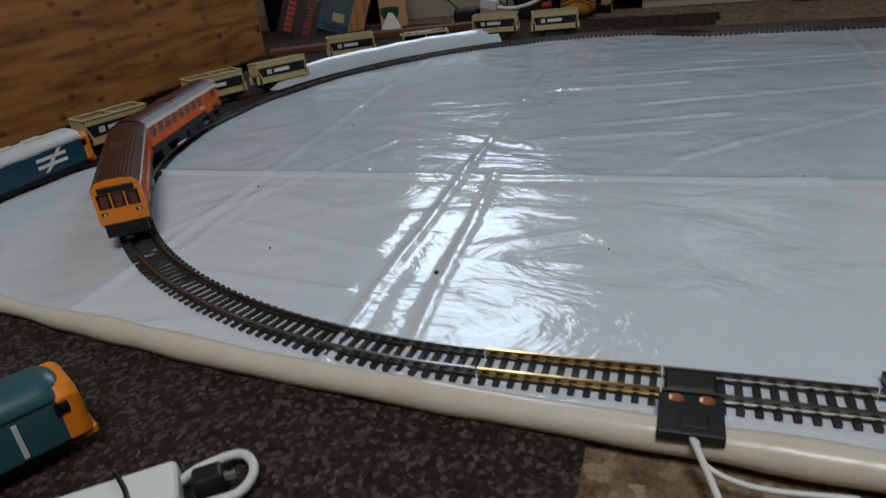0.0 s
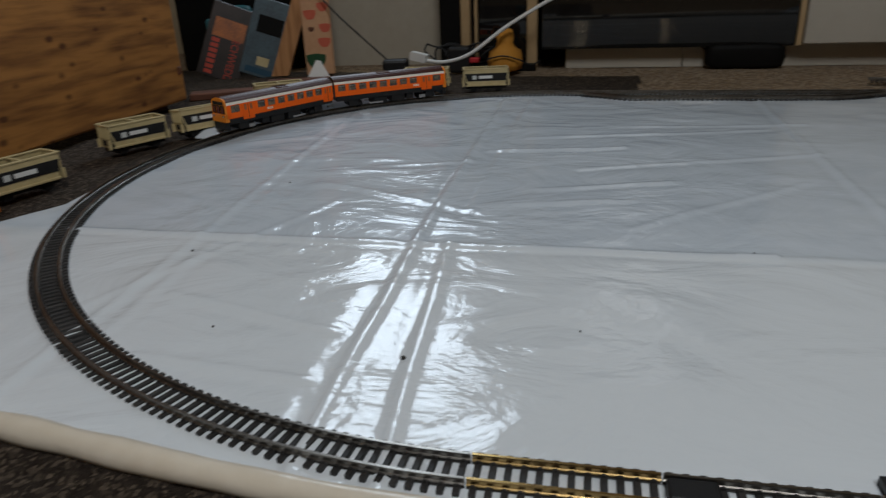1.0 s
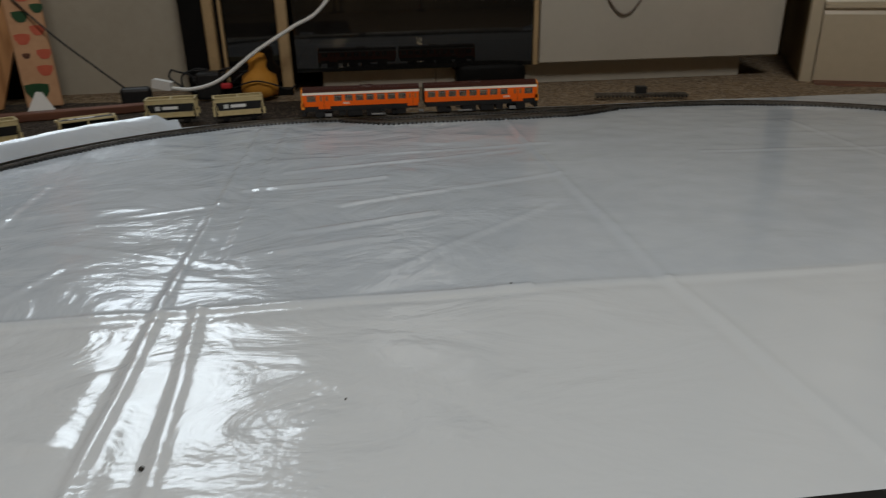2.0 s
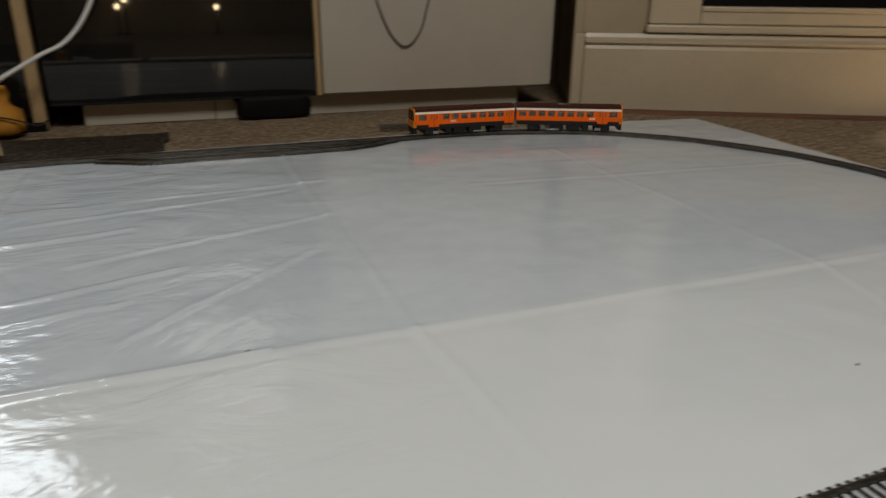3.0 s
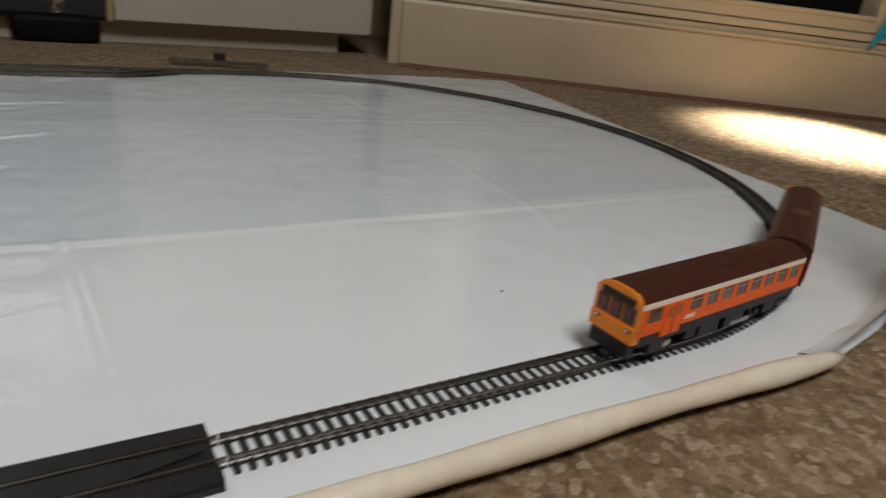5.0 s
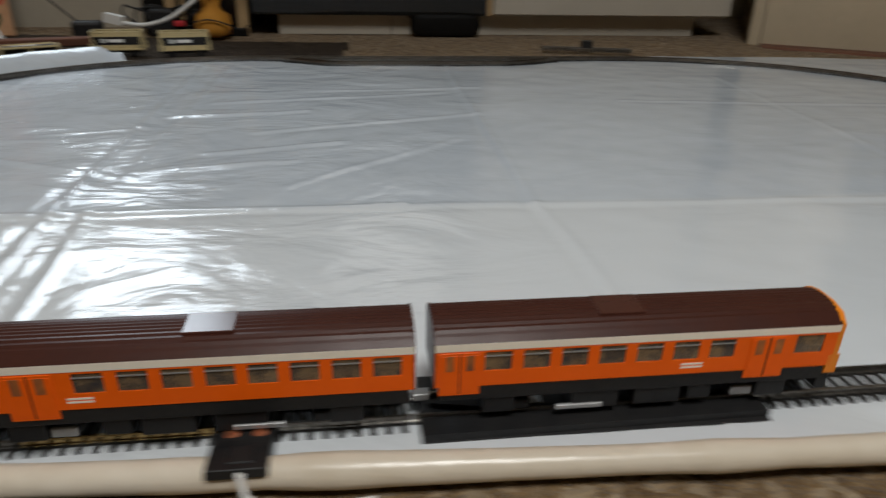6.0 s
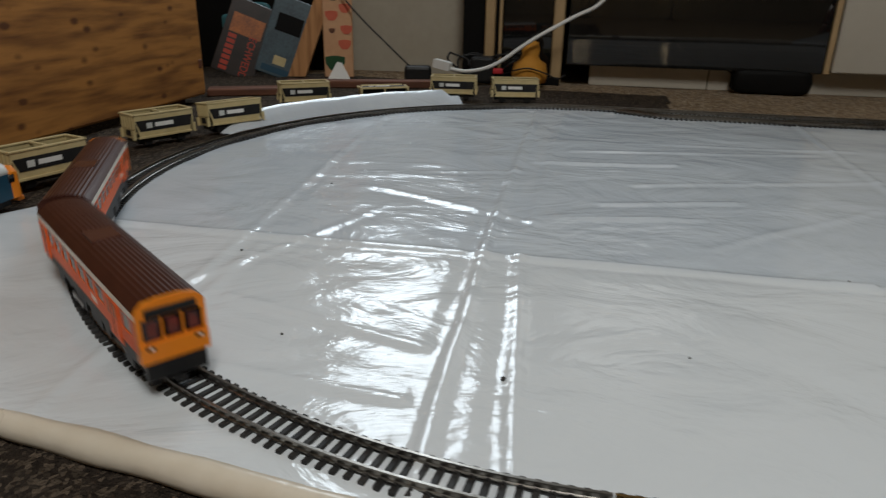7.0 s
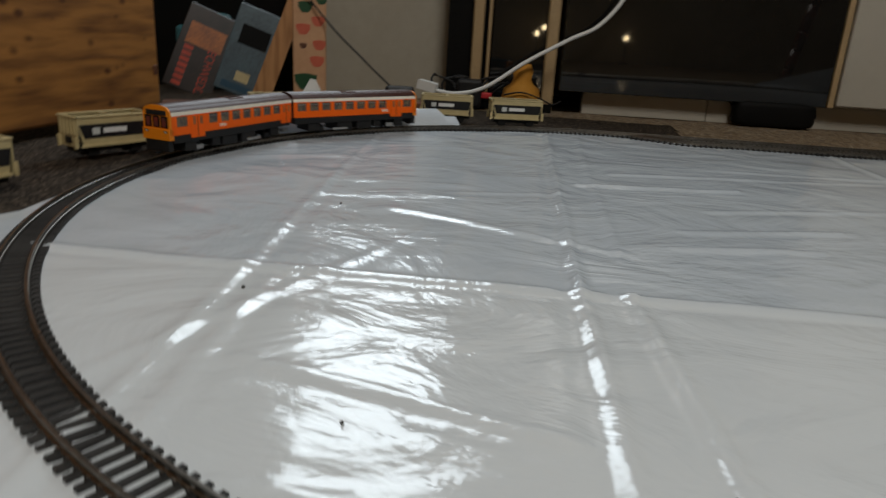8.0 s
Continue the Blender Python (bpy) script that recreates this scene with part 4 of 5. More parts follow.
def make_diesel(name, label, m, side_mat, roof_mat, nose_mat, arrows):
    c = thing(name, label, "model locomotive", m)
    w, zb, zs, zt = 0.0185, 0.012, 0.036, 0.0485
    h = 0.125
    part("body", shell([(-w, zb), (w, zb), (w, zs), (-w, zs)], -h, h, 0.012), side_mat, c)
    arc = [(w * math.cos(t), zs + (zt - zs) * math.sin(t)) for t in (math.pi * k / 12 for k in range(13))]
    part("roof", shell(arc, -h + 0.004, h - 0.004, 0.012), roof_mat, c, "", True)
    for sx in (-1, 1):
        e = shell([(-w - 0.0004, zb), (w + 0.0004, zb), (w + 0.0004, zs + 0.001), (w * 0.8, zt - 0.006), (-w * 0.8, zt - 0.006), (-w - 0.0004, zs + 0.001)], sx * (h - 0.014) if sx > 0 else -h - 0.001, h + 0.001 if sx > 0 else -h + 0.014, 0.006)
        n = part("nose", e, nose_mat, c, "yellow-orange nose end")
        for sy in (-1, 1):
            part("windscreen", box(*sorted((sx * (h - 0.004), sx * (h + 0.0016))), sy * 0.0078 - 0.0055, sy * 0.0078 + 0.0055, zs - 0.007, zs + 0.001, 0.0006), DARK, n)
            part("cab_light", box(*sorted((sx * (h - 0.013), sx * (h - 0.006))), *sorted((sy * (w - 0.001), sy * (w + 0.0009))), zs - 0.0085, zs - 0.001, 0.0005), DARK, n)
        part("buffer_beam", box(*sorted((sx * (h - 0.004), sx * (h + 0.003))), -0.0165, 0.0165, 0.007, zb, 0.0008), nose_mat, c)
    for k in range(5):
        part("roof_panel", box(-0.085 + k * 0.036, -0.085 + k * 0.036 + 0.022, -0.006, 0.006, zt - 0.0008, zt + 0.0006, 0.0003), roof_mat, c)
    for sy in (-1, 1):
        for k in range(4):
            part("side_grille", box(-0.075 + k * 0.045, -0.055 + k * 0.045, *sorted((sy * w, sy * (w + 0.0005))), zs - 0.004, zs + 0.0005), side_mat, c)
        if arrows:
            for a, b, cc, d in ((-0.019, 0.019, 0.0200, 0.0235), (-0.019, 0.019, 0.0275, 0.0310)):
                part("white_bar", box(0.07 + a, 0.07 + b, *sorted((sy * w, sy * (w + 0.0006))), cc, d), WHITE, c)
            for p in (((-0.013, 0.0150), (-0.008, 0.0150), (0.005, 0.0235), (0.0, 0.0235)), ((-0.006, 0.0200), (-0.001, 0.0200), (0.007, 0.0310), (0.002, 0.0310)), ((0.0, 0.0275), (0.005, 0.0275), (0.015, 0.0355), (0.010, 0.0355))):
                part("white_bar", prism([(0.07 + a, b) for a, b in p], *sorted((sy * (w + 0.0002), sy * (w + 0.0007))), "y"), WHITE, c)
        else:
            for x in (-0.07, 0.05, 0.075):
                part("window_frame", box(x - 0.007, x + 0.007, *sorted((sy * w, sy * (w + 0.0006))), 0.022, 0.034, 0.0005), PALE, c)
                part("window", box(x - 0.005, x + 0.005, *sorted((sy * w, sy * (w + 0.0009))), 0.024, 0.032, 0.0004), DARK, c)
            part("handrail", box(0.092, 0.0945, *sorted((sy * w, sy * (w + 0.001))), 0.014, 0.034), PALE, c)
    part("underframe", box(-h + 0.012, h - 0.012, -0.0155, 0.0155, 0.006, zb), BLACK, c)
    for bx in (-0.075, 0.075):
        for dx in (-0.018, 0.0, 0.018):
            for sy in (-1, 1):
                wl = lathe([(0.0007, -0.001), (0.0068, -0.001), (0.0068, 0.001), (0.0007, 0.001)], 16)
                bmesh.ops.rotate(wl, verts=wl.verts, cent=(0, 0, 0), matrix=Matrix.Rotation(radians(90), 3, "X"))
                bmesh.ops.translate(wl, verts=wl.verts, vec=(bx + dx, sy * 0.0085, 0.0068))
                part("wheel", wl, BLACK, c)
        for sy in (-1, 1):
            part("bogie_frame", box(bx - 0.028, bx + 0.028, sy * 0.0135 - 0.0012, sy * 0.0135 + 0.0012, 0.004, 0.011, 0.0006), BLACK, c)
    return c


def make_engines():
    make_diesel("diesel_locomotive", "dark blue model diesel with pale grey roof and white bars", pose(-0.571, -0.325, 0.0, 0, 0, 88), BLUE, PALE, YELLOW, True)
    make_diesel("diesel_locomotive", "faded blue-green model diesel with orange nose, resting on the rug", pose(-0.236, -0.690, 0.0, 0, 0, 62) @ Matrix.Scale(0.9, 4), TEAL, TEAL, YELLOW, False)


def make_controller():
    c = thing("power_unit", "white plug-in power unit with black strap and loose lead", "power unit", pose(-0.120, -0.634, 0.0, 0, 0, 40) @ Matrix.Scale(0.8, 4))
    part("case", box(-0.05, 0.03, -0.016, 0.016, 0.0, 0.017, 0.004, 3), WHITE, c)
    part("strap", tube(smooth_line([(0.004, -0.018, 0.001), (0.006, -0.017, 0.018), (0.004, 0.0, 0.0185), (-0.002, 0.017, 0.018), (-0.004, 0.018, 0.001)]), 0.0013, 8), BLACK, c, "black cable", True)
    part("plug", box(0.036, 0.052, -0.008, 0.006, 0.0, 0.014, 0.002, 2), BLACK, c, "black plug")
    part("pin", box(0.05, 0.058, -0.004, -0.002, 0.006, 0.010), SILVER, c)
    part("lead", tube(smooth_line([(0.028, 0.004, 0.008), (0.04, 0.014, 0.006), (0.062, 0.012, 0.008), (0.068, -0.004, 0.008), (0.058, -0.016, 0.006), (0.036, -0.014, 0.004), (0.02, -0.022, 0.003)]), 0.0028, 10), CABLEW, c, "white looped lead", True)


make_wagons()
make_engines()
make_controller()


# ---------------------------------------------------------------- furniture and things along the back
def make_cabinet():
    c = thing("media_cabinet", "low off-white media cabinet with dark glass front and plain door", "cabinet")
    part("plinth", box(-0.007, 0.25, 0.88, 0.92, -0.006, 0.040, 0.0015), LAMINATE, c)
    part("plinth", box(0.2515, 0.998, 0.881, 0.92, -0.006, 0.040, 0.0015), LAMINATE, c)
    part("glass_panel", box(-0.06, 0.468, 0.840, 0.848, 0.042, 0.75, 0.001), DARK, c, "smoked black glass panel")
    part("edge_strip", box(0.470, 0.481, 0.837, 0.850, 0.042, 0.75, 0.001), GOLDP, c)
    part("door", box(0.483, 1.062, 0.830, 0.848, 0.046, 0.75, 0.002), LAMINATE, c, "plain off-white door")
    part("carcass", box(-0.06, 1.062, 0.852, 1.28, 0.042, 0.75), LAMINATE, c)
    part("top", box(-0.07, 1.07, 0.823, 1.29, 0.752, 0.775, 0.003), LAMINATE, c)
    g = thing("glazed_cabinet", "dark glazed cabinet with narrow wooden posts", "cabinet")
    for x, w in ((-0.236, 0.011), (-0.083, 0.012)):
        part("post", box(x - w, x + w, 0.85, 0.877, -0.006, 0.75, 0.003), GOLDP, g, "bare wooden post")
    part("post", box(-0.216, -0.209, 0.86, 0.874, -0.006, 0.75, 0.001), GOLDP, g)
    part("glass_door", box(-0.206, -0.096, 0.862, 0.868, 0.02, 0.75, 0.001), DARK, g, "black glass door")
    part("side_glass", box(-0.300, -0.249, 0.875, 0.89, -0.006, 0.75), HOLE, g)
    part("carcass", box(-0.300, -0.072, 0.89, 1.28, -0.006, 0.75), HOLE, g)
    part("sill", box(-0.288, -0.072, 0.84, 0.849, -0.006, 0.012, 0.002), HOLE, g)
    tagged(part("wall_boxing", box(-0.95, -0.304, 0.97, 1.3, -0.01, 0.46), GRAYW), "grubby pale boxed-in wall", "wall", kind="structure")
    p = thing("black_pouch", "soft black fabric pouch on the carpet against the plinth", "pouch", pose(0.375, 0.855, -0.003))
    bm = bmesh.new()
    bmesh.ops.create_uvsphere(bm, u_segments=24, v_segments=14, radius=1.0)
    for v in bm.verts:
        q = v.co.copy()
        s = [math.copysign(abs(a) ** 0.36, a) for a in q]
        v.co = Vector((s[0] * 0.08, s[1] * 0.02, 0.024 + s[2] * 0.025)) * (1 + 0.05 * noise.noise(q * 3))
    part("bag", bm, HOLE, p, "", True)
    part("cord", tube(smooth_line([(-0.07, 0.0, 0.03), (-0.1, 0.005, 0.052), (-0.115, 0.012, 0.066)]), 0.0014, 6), BLACK, p, "", True)
    k = part("cable_loop", tube(smooth_line([(0.592, 0.826, 0.31), (0.610, 0.826, 0.24), (0.64, 0.825, 0.172), (0.675, 0.824, 0.146), (0.71, 0.825, 0.178), (0.73, 0.826, 0.24), (0.757, 0.826, 0.32)]), 0.0022, 8), material("grey_brown_cable", (0.13, 0.1, 0.075), 0.5), smooth=True)
    tagged(k, "grey-brown cable hanging in a loop before the door", "cable")


def make_plank():
    p = thing("bed_side_board", "wide knotty varnished pine board raised off the rug", "wooden board", pose(-0.692, 0.405, 0.0, 0, 0, -2))
    part("board", box(-0.03, 0.0, -1.2, 0.0, 0.012, 0.46, 0.004, 2), PINE, p)
    part("end_grain_knot", box(-0.02, 0.0012, -0.016, -0.006, 0.06, 0.074, 0.0005), BROWNW, p)
    part("foot", box(-0.06, -0.03, -0.1, -0.02, -0.004, 0.3, 0.003), BROWNW, p)
    part("foot", box(-0.06, -0.03, -0.95, -0.87, -0.004, 0.3, 0.003), BROWNW, p)
    b = part("wood_offcut", box(-0.075, 0.06, -0.02, 0.02, 0.0, 0.014, 0.002), BROWNW)
    b.matrix_basis = pose(-0.66, 0.505, -0.002, 0, 0, 24)
    tagged(b, "dark red wooden offcut lying on the rug", "wood offcut")


def leaning(name, label, category, mat, x, y, w, h, lean, turn, thick=0.006, extra=None):
    t = thing(name, label, category, pose(x, y, 0.0, 0, 0, turn) @ pose(0, 0, 0, -lean[0], lean[1], 0))
    part("cover", box(-w / 2, w / 2, 0, thick, 0.0, h, 0.0012), mat, t)
    if extra:
        extra(t)
    return t


def words(parent, text, x, z, size, mat):
    """Raised lettering that runs down a cover."""
    cu = bpy.data.curves.new("title", "FONT")
    cu.body, cu.size, cu.extrude = text, size, 0.0002
    tmp = bpy.data.objects.new("title", cu)
    me = bpy.data.meshes.new_from_object(tmp)
    bpy.data.objects.remove(tmp)
    xs = [v.co.x for v in me.vertices]
    k = 0.094 / (max(xs) - min(xs))
    for v in me.vertices:
        v.co = Vector((x + v.co.y * 0.85, -0.0006 - v.co.z, z - (v.co.x - min(xs)) * k))
    me.materials.append(mat)
    new("title", me).parent = parent


def make_books():
    def red(t):
        for k in range(7):
            u = 0.006 + k * 0.0125
            part("lettering_bar", box(-0.034, -0.016, -0.0006, 0.0, u, u + 0.0088), LETTER, t)
        words(t, "ECHWEDD", 0.012, 0.096, 0.029, LETTER)
        part("picture", box(-0.036, 0.036, -0.0005, 0.0, 0.094, 0.138), PRINT_O, t)
        part("page_block", box(-0.036, 0.036, 0.0062, 0.010, 0.002, 0.138), WHITE, t)

    def blue(t):
        part("picture", box(-0.028, 0.03, -0.0005, 0.0, 0.1, 0.14), HOLE, t)
        part("picture", box(-0.028, 0.03, -0.0005, 0.0, 0.06, 0.085), PALE, t).data.materials[0] = PRINT_B
        part("sticker", box(-0.012, 0.016, -0.0008, -0.0002, 0.026, 0.046), STONE, t)
        part("band", box(-0.034, 0.034, -0.0007, 0.0, 0.006, 0.02), BLUE, t)

    leaning("picture_book", "black picture book with orange photograph and red vertical title", "book", PRINT_K, -0.815, 0.735, 0.098, 0.172, (10, 22), 20, 0.006, red)
    leaning("picture_book", "slate-blue picture book with white page edge, leaning sideways", "book", PRINT_B, -0.72, 0.755, 0.09, 0.178, (9, 20), 18, 0.008, blue)
    c = thing("plastic_case", "teal plastic carry case with handle behind the picture books", "case", pose(-0.80, 0.835, 0.0, 0, 0, 12))
    part("shell", box(-0.075, 0.06, 0.0, 0.035, -0.002, 0.128, 0.008, 3), CASE, c)
    part("handle", tube(smooth_line([(-0.045, 0.017, 0.126), (-0.04, 0.017, 0.146), (-0.01, 0.017, 0.15), (0.03, 0.017, 0.148), (0.036, 0.017, 0.126)]), 0.006, 10), CASE, c, "", True)
    # the shadow behind the books is put into this box's near-black colour
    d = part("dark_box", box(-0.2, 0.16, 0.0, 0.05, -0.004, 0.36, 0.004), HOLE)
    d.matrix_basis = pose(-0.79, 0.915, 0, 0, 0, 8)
    tagged(d, "large near-black box behind the picture books, shadow put into its colour", "box")
    # painted board on a slanted wooden stand
    e = thing("painted_board", "peach board painted with coral flowers on a wooden stand", "painted board", pose(-0.57, 0.785, 0.0, 0, 0, 14) @ Matrix.Scale(1.14, 4))
    part("board", box(-0.03, 0.028, -0.006, 0.002, 0.0, 0.3, 0.002), PINK, e)
    part("leg", prism([(-0.105, 0.0), (-0.07, 0.0), (0.03, 0.26), (0.0, 0.26)], 0.002, 0.02, "y"), WOOD, e, "slanted bare wood leg")
    for x, z, r, mt in ((-0.012, 0.118, 0.012, PETAL), (0.014, 0.132, 0.011, PETAL), (0.016, 0.092, 0.011, PETAL), (0.012, 0.064, 0.012, PETAL), (-0.012, 0.09, 0.006, BROWNW), (-0.008, 0.155, 0.012, GREENP), (0.02, 0.168, 0.010, GREENP), (-0.008, 0.028, 0.019, GREENP), (0.0, 0.19, 0.014, PETAL)):
        bm = bmesh.new()
        n = 10
        vs = [bm.verts.new((x + r * (1 + 0.3 * math.sin(3 * a)) * math.cos(a), -0.0062, z + r * (1 + 0.25 * math.cos(2 * a)) * math.sin(a))) for a in (2 * math.pi * k / n for k in range(n))]
        f = bm.faces.new(vs)
        g = bmesh.ops.extrude_face_region(bm, geom=[f])
        bmesh.ops.translate(bm, verts=[q for q in g["geom"] if isinstance(q, bmesh.types.BMVert)], vec=(0, -0.0006, 0))
        part("painted_flower" if mt is PETAL else "painted_leaf", bm, mt, e)
    w = part("paper_scrap", prism([(-0.024, 0.0), (0.024, 0.0), (0.006, 0.034), (-0.004, 0.036)], -0.001, 0.001, "y"), WHITE)
    w.matrix_basis = pose(-0.53, 0.665, 0.012, -12, 0, 12)
    tagged(w, "folded white paper scrap standing against the painted board", "paper")
    b = part("wood_batten", box(-0.16, 0.16, -0.012, 0.012, -0.002, 0.014, 0.002), BROWNW)
    b.matrix_basis = pose(-0.475, 0.66, 0, 0, 0, 16)
    tagged(b, "dark wooden batten lying on the rug before the board", "wood batten")


def make_cables():
    c = thing("extension_plug", "black moulded plug with thin black lead", "plug", pose(-0.372, 0.745, 0.0, 0, 0, 10) @ Matrix.Scale(1.12, 4))
    part("plug_body", box(-0.03, 0.022, -0.014, 0.014, 0.0, 0.034, 0.006, 2), BLACK, c)
    part("lead", tube(smooth_line([(-0.02, 0.0, 0.032), (-0.07, 0.02, 0.075), (-0.13, 0.04, 0.13), (-0.2, 0.06, 0.21), (-0.25, 0.07, 0.28)]), 0.0018, 8), BLACK, c, "thin black lead", True)
    w = thing("white_lead", "white mains lead with connector rising to the cabinet", "cable", pose(0.006, -0.075, 0.004))
    part("connector", shell([(-0.008, 0.0), (0.008, 0.0), (0.008, 0.018), (-0.008, 0.018)], -0.02, 0.02, 0.006), CABLEW, w).matrix_basis = pose(-0.328, 0.81, 0.03, 0, 10, -14)
    part("cable", tube(smooth_line([(-0.315, 0.808, 0.032), (-0.268, 0.806, 0.028), (-0.212, 0.81, 0.044), (-0.138, 0.825, 0.095), (-0.06, 0.838, 0.14), (-0.008, 0.842, 0.168), (0.036, 0.845, 0.225), (0.08, 0.85, 0.33)]), 0.004, 10), CABLEW, w, "", True)
    t = thing("cable_tangle", "tangle of thin black cables behind the wagons", "cables", pose(0.008, -0.085, 0.0))
    rng = random.Random(4)
    for k in range(6):
        pts = []
        cx, cy = -0.305 + 0.022 * k, 0.885 + 0.006 * k
        for i in range(9):
            a = i * 0.9 + k
            pts.append((cx + 0.03 * math.cos(a) + rng.uniform(-0.008, 0.008), cy + 0.016 * math.sin(a), 0.016 + 0.022 * (1 + math.sin(a * 0.7 + k)) + rng.uniform(-0.004, 0.004)))
        part("cable", tube(smooth_line(pts, 6), 0.0022, 6), BLACK, t, "", True)
    part("adaptor", box(-0.275, -0.225, 0.87, 0.915, 0.0, 0.056, 0.006, 2), BLACK, t)
    o = thing("plush_toy", "amber yellow plush toy slumped before the cabinet", "plush toy", pose(-0.137, 0.795, 0.0) @ Matrix.Scale(1.12, 4))
    bm = bmesh.new()
    lathe([(0.012, 0.0), (0.032, 0.006), (0.036, 0.02), (0.03, 0.038), (0.019, 0.05), (0.016, 0.058), (0.018, 0.068), (0.014, 0.078), (0.004, 0.082)], 20, bm)
    for v in bm.verts:
        v.co *= 1 + 0.10 * noise.noise(v.co * 60)
    part("body", bm, AMBER, o, "", True)
    part("cord", tube(smooth_line([(-0.03, -0.036, 0.03), (0.0, -0.04, 0.036), (0.03, -0.034, 0.028), (0.055, -0.03, 0.018), (0.07, -0.02, 0.024)]), 0.0016, 6), BLACK, o, "thin black cord", True)
    r = part("red_connector", box(-0.012, 0.012, -0.006, 0.006, 0.0, 0.012, 0.003, 2), ROSE)
    r.matrix_basis = pose(-0.208, 0.80, 0.02)
    tagged(r, "small red connector lying on the black cables", "connector")


make_cabinet()
make_plank()
make_books()
make_cables()


# ---------------------------------------------------------------- things at the right-hand end
def make_right_end():
    leg = thing("bamboo_leg", "glossy red-brown bamboo furniture leg standing on the carpet", "furniture leg", pose(0.888, -0.592, -0.004, 0, 11, 0) @ Matrix.Scale(0.8, 4))
    prof = [(0.014, 0.0), (0.0205, 0.004), (0.019, 0.03), (0.021, 0.04), (0.0265, 0.05), (0.0285, 0.062), (0.0265, 0.072), (0.0225, 0.08), (0.0225, 0.098), (0.0255, 0.105), (0.0255, 0.11), (0.024, 0.114), (0.0245, 0.19), (0.0255, 0.252), (0.0275, 0.262), (0.0275, 0.27), (0.025, 0.276), (0.0245, 0.4), (0.026, 0.52), (0.024, 0.6)]
    for name, a, b in (("foot", 0, 9), ("lower_joint", 8, 13), ("stem", 12, 17), ("upper_joint", 16, 18), ("upper_stem", 17, 20)):
        bm = lathe(prof[a:b], 28)
        for v in bm.verts:
            v.co.x *= 1 + 0.03 * noise.noise(v.co * 25)
            v.co.y *= 1 + 0.03 * noise.noise(v.co * 31)
        part(name, bm, BAMBOO, leg, "", True)
    v = thing("glass_vase", "clear glass tumbler holding a red artificial rose", "vase", pose(1.36, -0.405, -0.004))
    gl = part("glass", lathe([(0.002, 0.0), (0.034, 0.0), (0.036, 0.004), (0.042, 0.145), (0.0405, 0.145), (0.0345, 0.012), (0.002, 0.012)], 28), CLEAR, v, "", True)
    gl.visible_shadow = False
    rng = random.Random(2)
    for k in range(26):
        rose = bmesh.new()
        a, ring = k * 2.4, k / 26
        rr = 0.006 + 0.026 * ring
        cx, cy, cz = rr * math.cos(a), rr * math.sin(a), 0.158 - 0.022 * ring + 0.012 * (1 - ring)
        sz = 0.012 + 0.008 * ring
        grid = []
        for i in range(4):
            row = []
            for j in range(4):
                u, w2 = (i / 3 - 0.5) * 2, j / 3
                px = cx + sz * u * -math.sin(a) + (0.010 * w2 * ring + 0.004 * (1 - u * u)) * math.cos(a)
                py = cy + sz * u * math.cos(a) + (0.010 * w2 * ring + 0.004 * (1 - u * u)) * math.sin(a)
                row.append(rose.verts.new((px, py, cz - 0.014 + 0.026 * w2 * (1 - 0.3 * u * u) + rng.uniform(-0.001, 0.001))))
            grid.append(row)
        for i in range(3):
            for j in range(3):
                rose.faces.new((grid[i][j], grid[i + 1][j], grid[i + 1][j + 1], grid[i][j + 1]))
        part("petal", rose, ROSE, v, "", True)
    part("bloom_base", lathe([(0.003, 0.088), (0.02, 0.094), (0.031, 0.115), (0.034, 0.14), (0.02, 0.152)], 18), ROSE, v, "", True)
    for k in range(6):
        a = k * 1.05
        bm = bmesh.new()
        row = []
        for i in range(6):
            f = i / 5
            wv = 0.014 * math.sin(math.pi * min(1, f * 0.9 + 0.08))
            cx, cy, cz = (0.006 + 0.022 * f) * math.cos(a), (0.006 + 0.022 * f) * math.sin(a), 0.04 + 0.05 * f
            row.append((bm.verts.new((cx - wv * math.sin(a), cy + wv * math.cos(a), cz)), bm.verts.new((cx + wv * math.sin(a), cy - wv * math.cos(a), cz))))
        for p, q in zip(row, row[1:]):
            bm.faces.new((p[0], p[1], q[1], q[0]))
        part("leaf", bm, LEAF, v, "", True)
    part("stem", tube([(0, 0, 0.013), (0.002, 0, 0.05), (0, 0.001, 0.1)], 0.003, 8), LEAF, v)
    for k in range(7):
        a = k * 0.9
        bd = bmesh.new()
        bmesh.ops.create_icosphere(bd, subdivisions=1, radius=0.008)
        bmesh.ops.translate(bd, verts=bd.verts, vec=(0.02 * math.cos(a), 0.02 * math.sin(a), 0.02 + 0.006 * (k % 2)))
        part("glass_pebble", bd, (ROSE, BLUE, CLEAR)[k % 3], v)
    m = Matrix.Translation(WALL_A) @ Matrix.Rotation(math.atan2(WALL_D.y, WALL_D.x), 4, "Z")
    f = thing("hanging_felt_tail", "turquoise felt fish tail hanging before the black opening", "hanging ornament", m @ pose(1.205, -0.03, 0.017))
    part("tail", prism([(0.0, 0.30), (-0.02, 0.235), (-0.052, 0.142), (-0.02, 0.175), (0.012, 0.215), (0.03, 0.165), (0.052, 0.158), (0.054, 0.195), (0.036, 0.25), (0.018, 0.30)], -0.003, 0.003, "y", bevel=0.001), TURQ, f, "turquoise felt tail")
    part("ribbon", tube(smooth_line([(0.018, 0.0, 0.34), (0.02, 0.0, 0.31), (0.04, -0.004, 0.275), (0.075, -0.004, 0.25)]), 0.0055, 8), material("maroon_ribbon", (0.06, 0.012, 0.01), 0.7), f, "maroon ribbon", True)
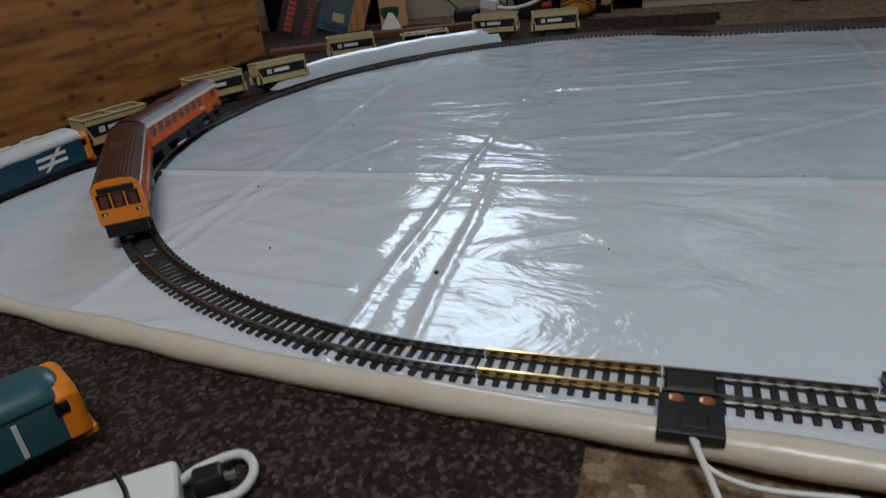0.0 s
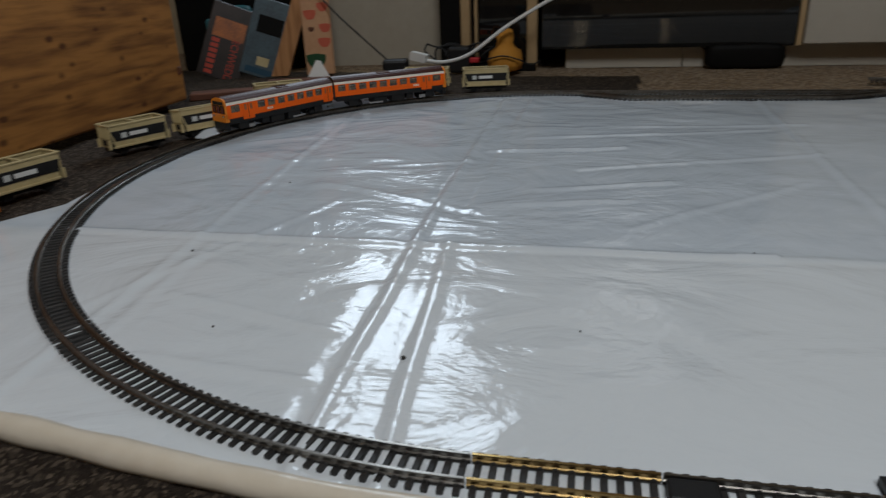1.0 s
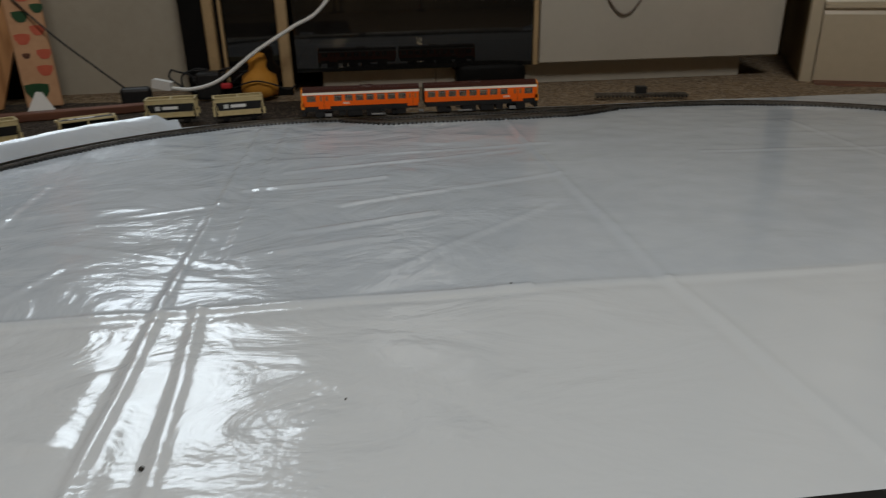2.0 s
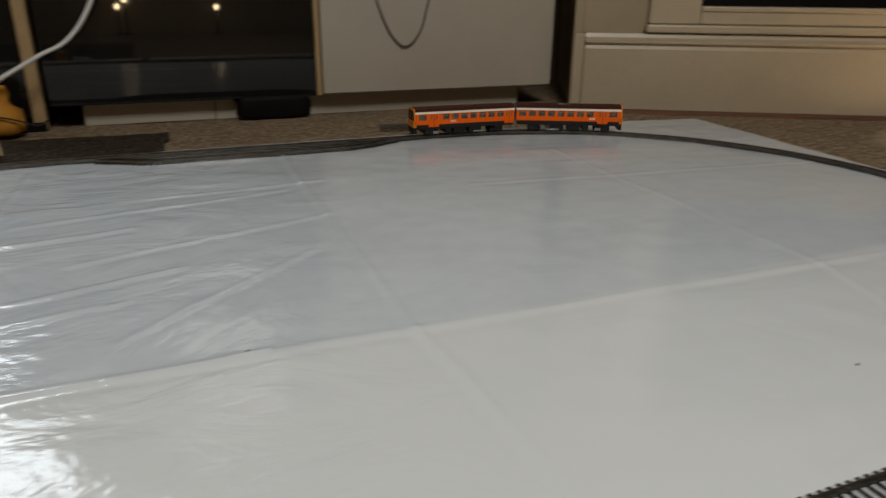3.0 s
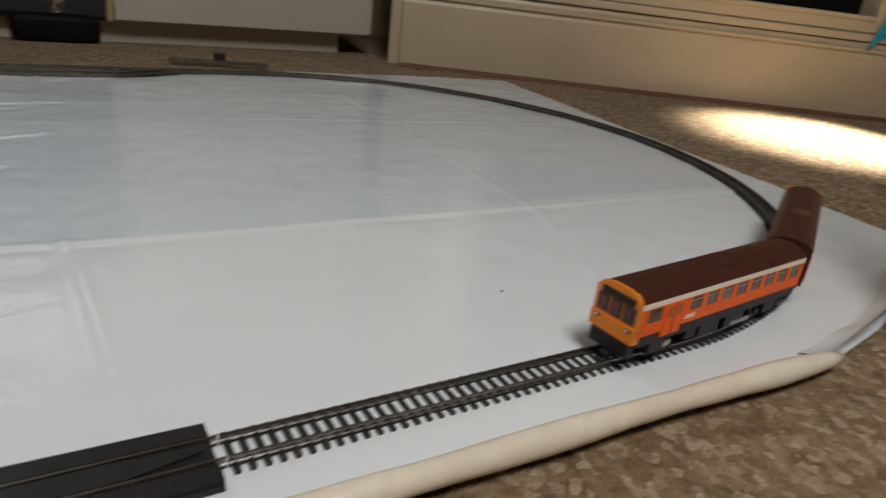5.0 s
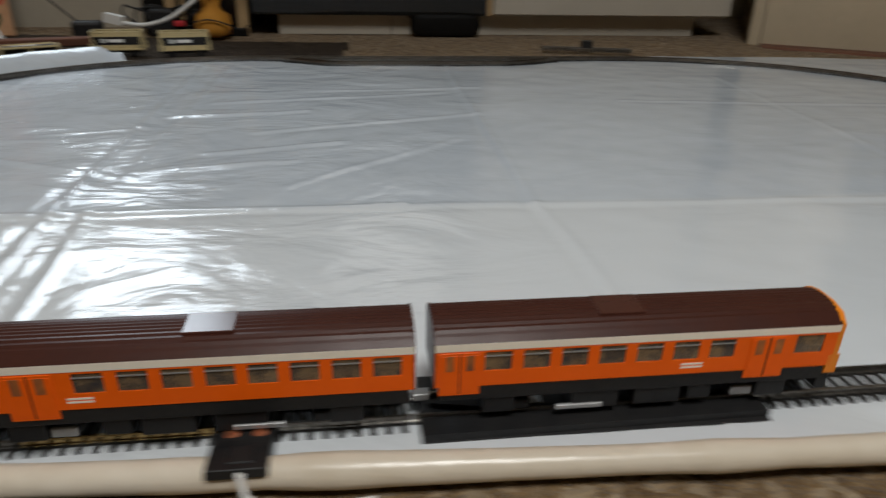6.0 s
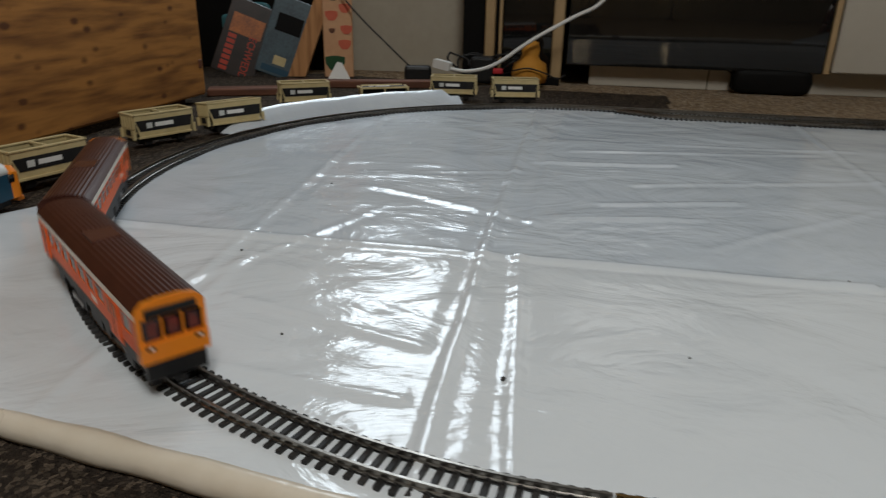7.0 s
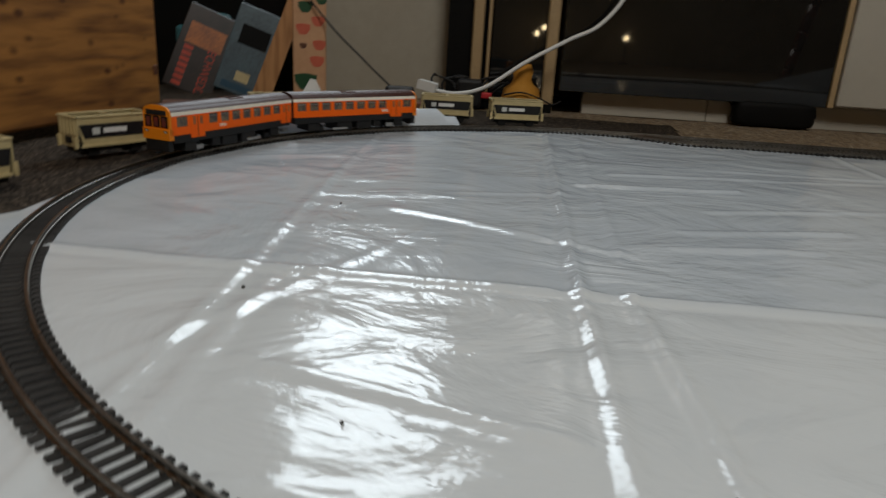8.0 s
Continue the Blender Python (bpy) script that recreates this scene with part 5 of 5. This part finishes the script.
    part("cord", tube([(0.012, 0.0, 0.295), (0.014, 0.0, 0.6)], 0.0016, 6), BLACK, f)
    d = thing("spotted_curtain", "black fabric with white dots hanging at the wall's end", "curtain", m @ pose(1.60, -0.05, 0.0))
    bm = bmesh.new()
    rows = []
    for i in range(25):
        x = i * 0.02
        rows.append([bm.verts.new((x, 0.012 * math.sin(i * 0.9), z)) for z in (0.135, 0.35, 0.6, 0.9)])
    for p, q in zip(rows, rows[1:]):
        for k in range(3):
            bm.faces.new((p[k], q[k], q[k + 1], p[k + 1]))
    geo = bmesh.ops.extrude_face_region(bm, geom=list(bm.faces))
    bmesh.ops.translate(bm, verts=[e for e in geo["geom"] if isinstance(e, bmesh.types.BMVert)], vec=(0, 0.004, 0))
    part("cloth", bm, DOTS, d, "", True)
    dot = bmesh.new()
    bmesh.ops.create_circle(dot, cap_ends=True, radius=0.0046, segments=10)
    bmesh.ops.rotate(dot, verts=dot.verts, cent=(0, 0, 0), matrix=Matrix.Rotation(radians(90), 3, "X"))
    g = bmesh.ops.extrude_face_region(dot, geom=list(dot.faces))
    bmesh.ops.translate(dot, verts=[e for e in g["geom"] if isinstance(e, bmesh.types.BMVert)], vec=(0, -0.0008, 0))
    first = part("white_dot", dot, PALE, d)
    for i in range(12):
        for j in range(10):
            x, z = 0.012 + i * 0.022, 0.155 + j * 0.026 + (i % 2) * 0.013
            q = first if (i, j) == (0, 0) else new("white_dot", first.data)
            q.parent = d
            q.matrix_basis = pose(x, 0.012 * math.sin(x / 0.02 * 0.9) - 0.002, z, 0, 0, math.degrees(math.atan(0.54 * math.cos(x / 0.02 * 0.9))))
    # grit on the sheet
    for x, y, s in ((-0.058, -0.408, 0.0018), (0.612, -0.398, 0.0012), (0.186, -0.215, 0.0011), (-0.288, -0.054, 0.0011), (0.05, -0.36, 0.0008), (-0.201, -0.387, 0.001), (-0.292, -0.26, 0.0012)):
        bm = bmesh.new()
        bmesh.ops.create_icosphere(bm, subdivisions=1, radius=s)
        ob = part("crumb", bm, SPECK)
        ob.matrix_basis = pose(x, y, sheet_height(x, y) + s * 0.5, 20, 10, 30)
        tagged(ob, "tiny dark crumb lying on the plastic sheet", "crumb")


make_right_end()


# low warm bulbs across the room, mirrored in the dark glass
def make_lamps():
    for x, z in ((-0.05, 0.165), (-0.005, 0.205), (0.53, 0.165)):
        b = thing("candle_lamp", "small warm bulb glowing on a low dark stand", "lamp", pose(x, -2.45, -0.006), group="low bulbs across the room")
        part("bulb", lathe([(0.004, z - 0.018), (0.012, z - 0.008), (0.013, z + 0.004), (0.004, z + 0.016)], 14), BULB, b, "glowing bulb", True)
        part("stand", lathe([(0.03, 0.0), (0.03, 0.008), (0.006, 0.014), (0.005, z - 0.016)], 16), BLACK, b, "", True)


make_lamps()


# ---------------------------------------------------------------- movement
TRAIN = [(0.0, 0.338), (0.5, 0.658), (1.0, 0.945), (1.5, 1.252), (3.0, 2.156), (3.5, 2.477), (4.0, 2.812), (4.2, 2.960), (5.5, 3.796), (6.0, 4.115), (6.5, 4.433), (7.0, 4.743), (7.5, 5.054), (8.0, 5.357)]


def tail_at(t):
    """Smooth way of the tail along the oval."""
    ts, ss = [a for a, _ in TRAIN], [b for _, b in TRAIN]
    i = max(0, min(len(ts) - 2, sum(1 for a in ts if a <= t) - 1))

    def slope(k):
        a, b = max(0, k - 1), min(len(ts) - 1, k + 1)
        return (ss[b] - ss[a]) / (ts[b] - ts[a])
    h = ts[i + 1] - ts[i]
    f = (t - ts[i]) / h
    return ((2 * f ** 3 - 3 * f * f + 1) * ss[i] + (f ** 3 - 2 * f * f + f) * h * slope(i) + (3 * f * f - 2 * f ** 3) * ss[i + 1] + (f ** 3 - f * f) * h * slope(i + 1))


def car_pose(mid):
    xa, ya, _ = on_track(mid - 0.059)
    xb, yb, _ = on_track(mid + 0.059)
    return pose((xa + xb) / 2, (ya + yb) / 2, RAIL_TOP, 0, 0, math.degrees(math.atan2(yb - ya, xb - xa)))


def motions():
    times = [k * 0.125 for k in range(65)]
    walk(REAR, [(t, car_pose(tail_at(t) + 0.1088)) for t in times])
    walk(FRONT, [(t, car_pose(tail_at(t) + 0.3208)) for t in times])


motions()
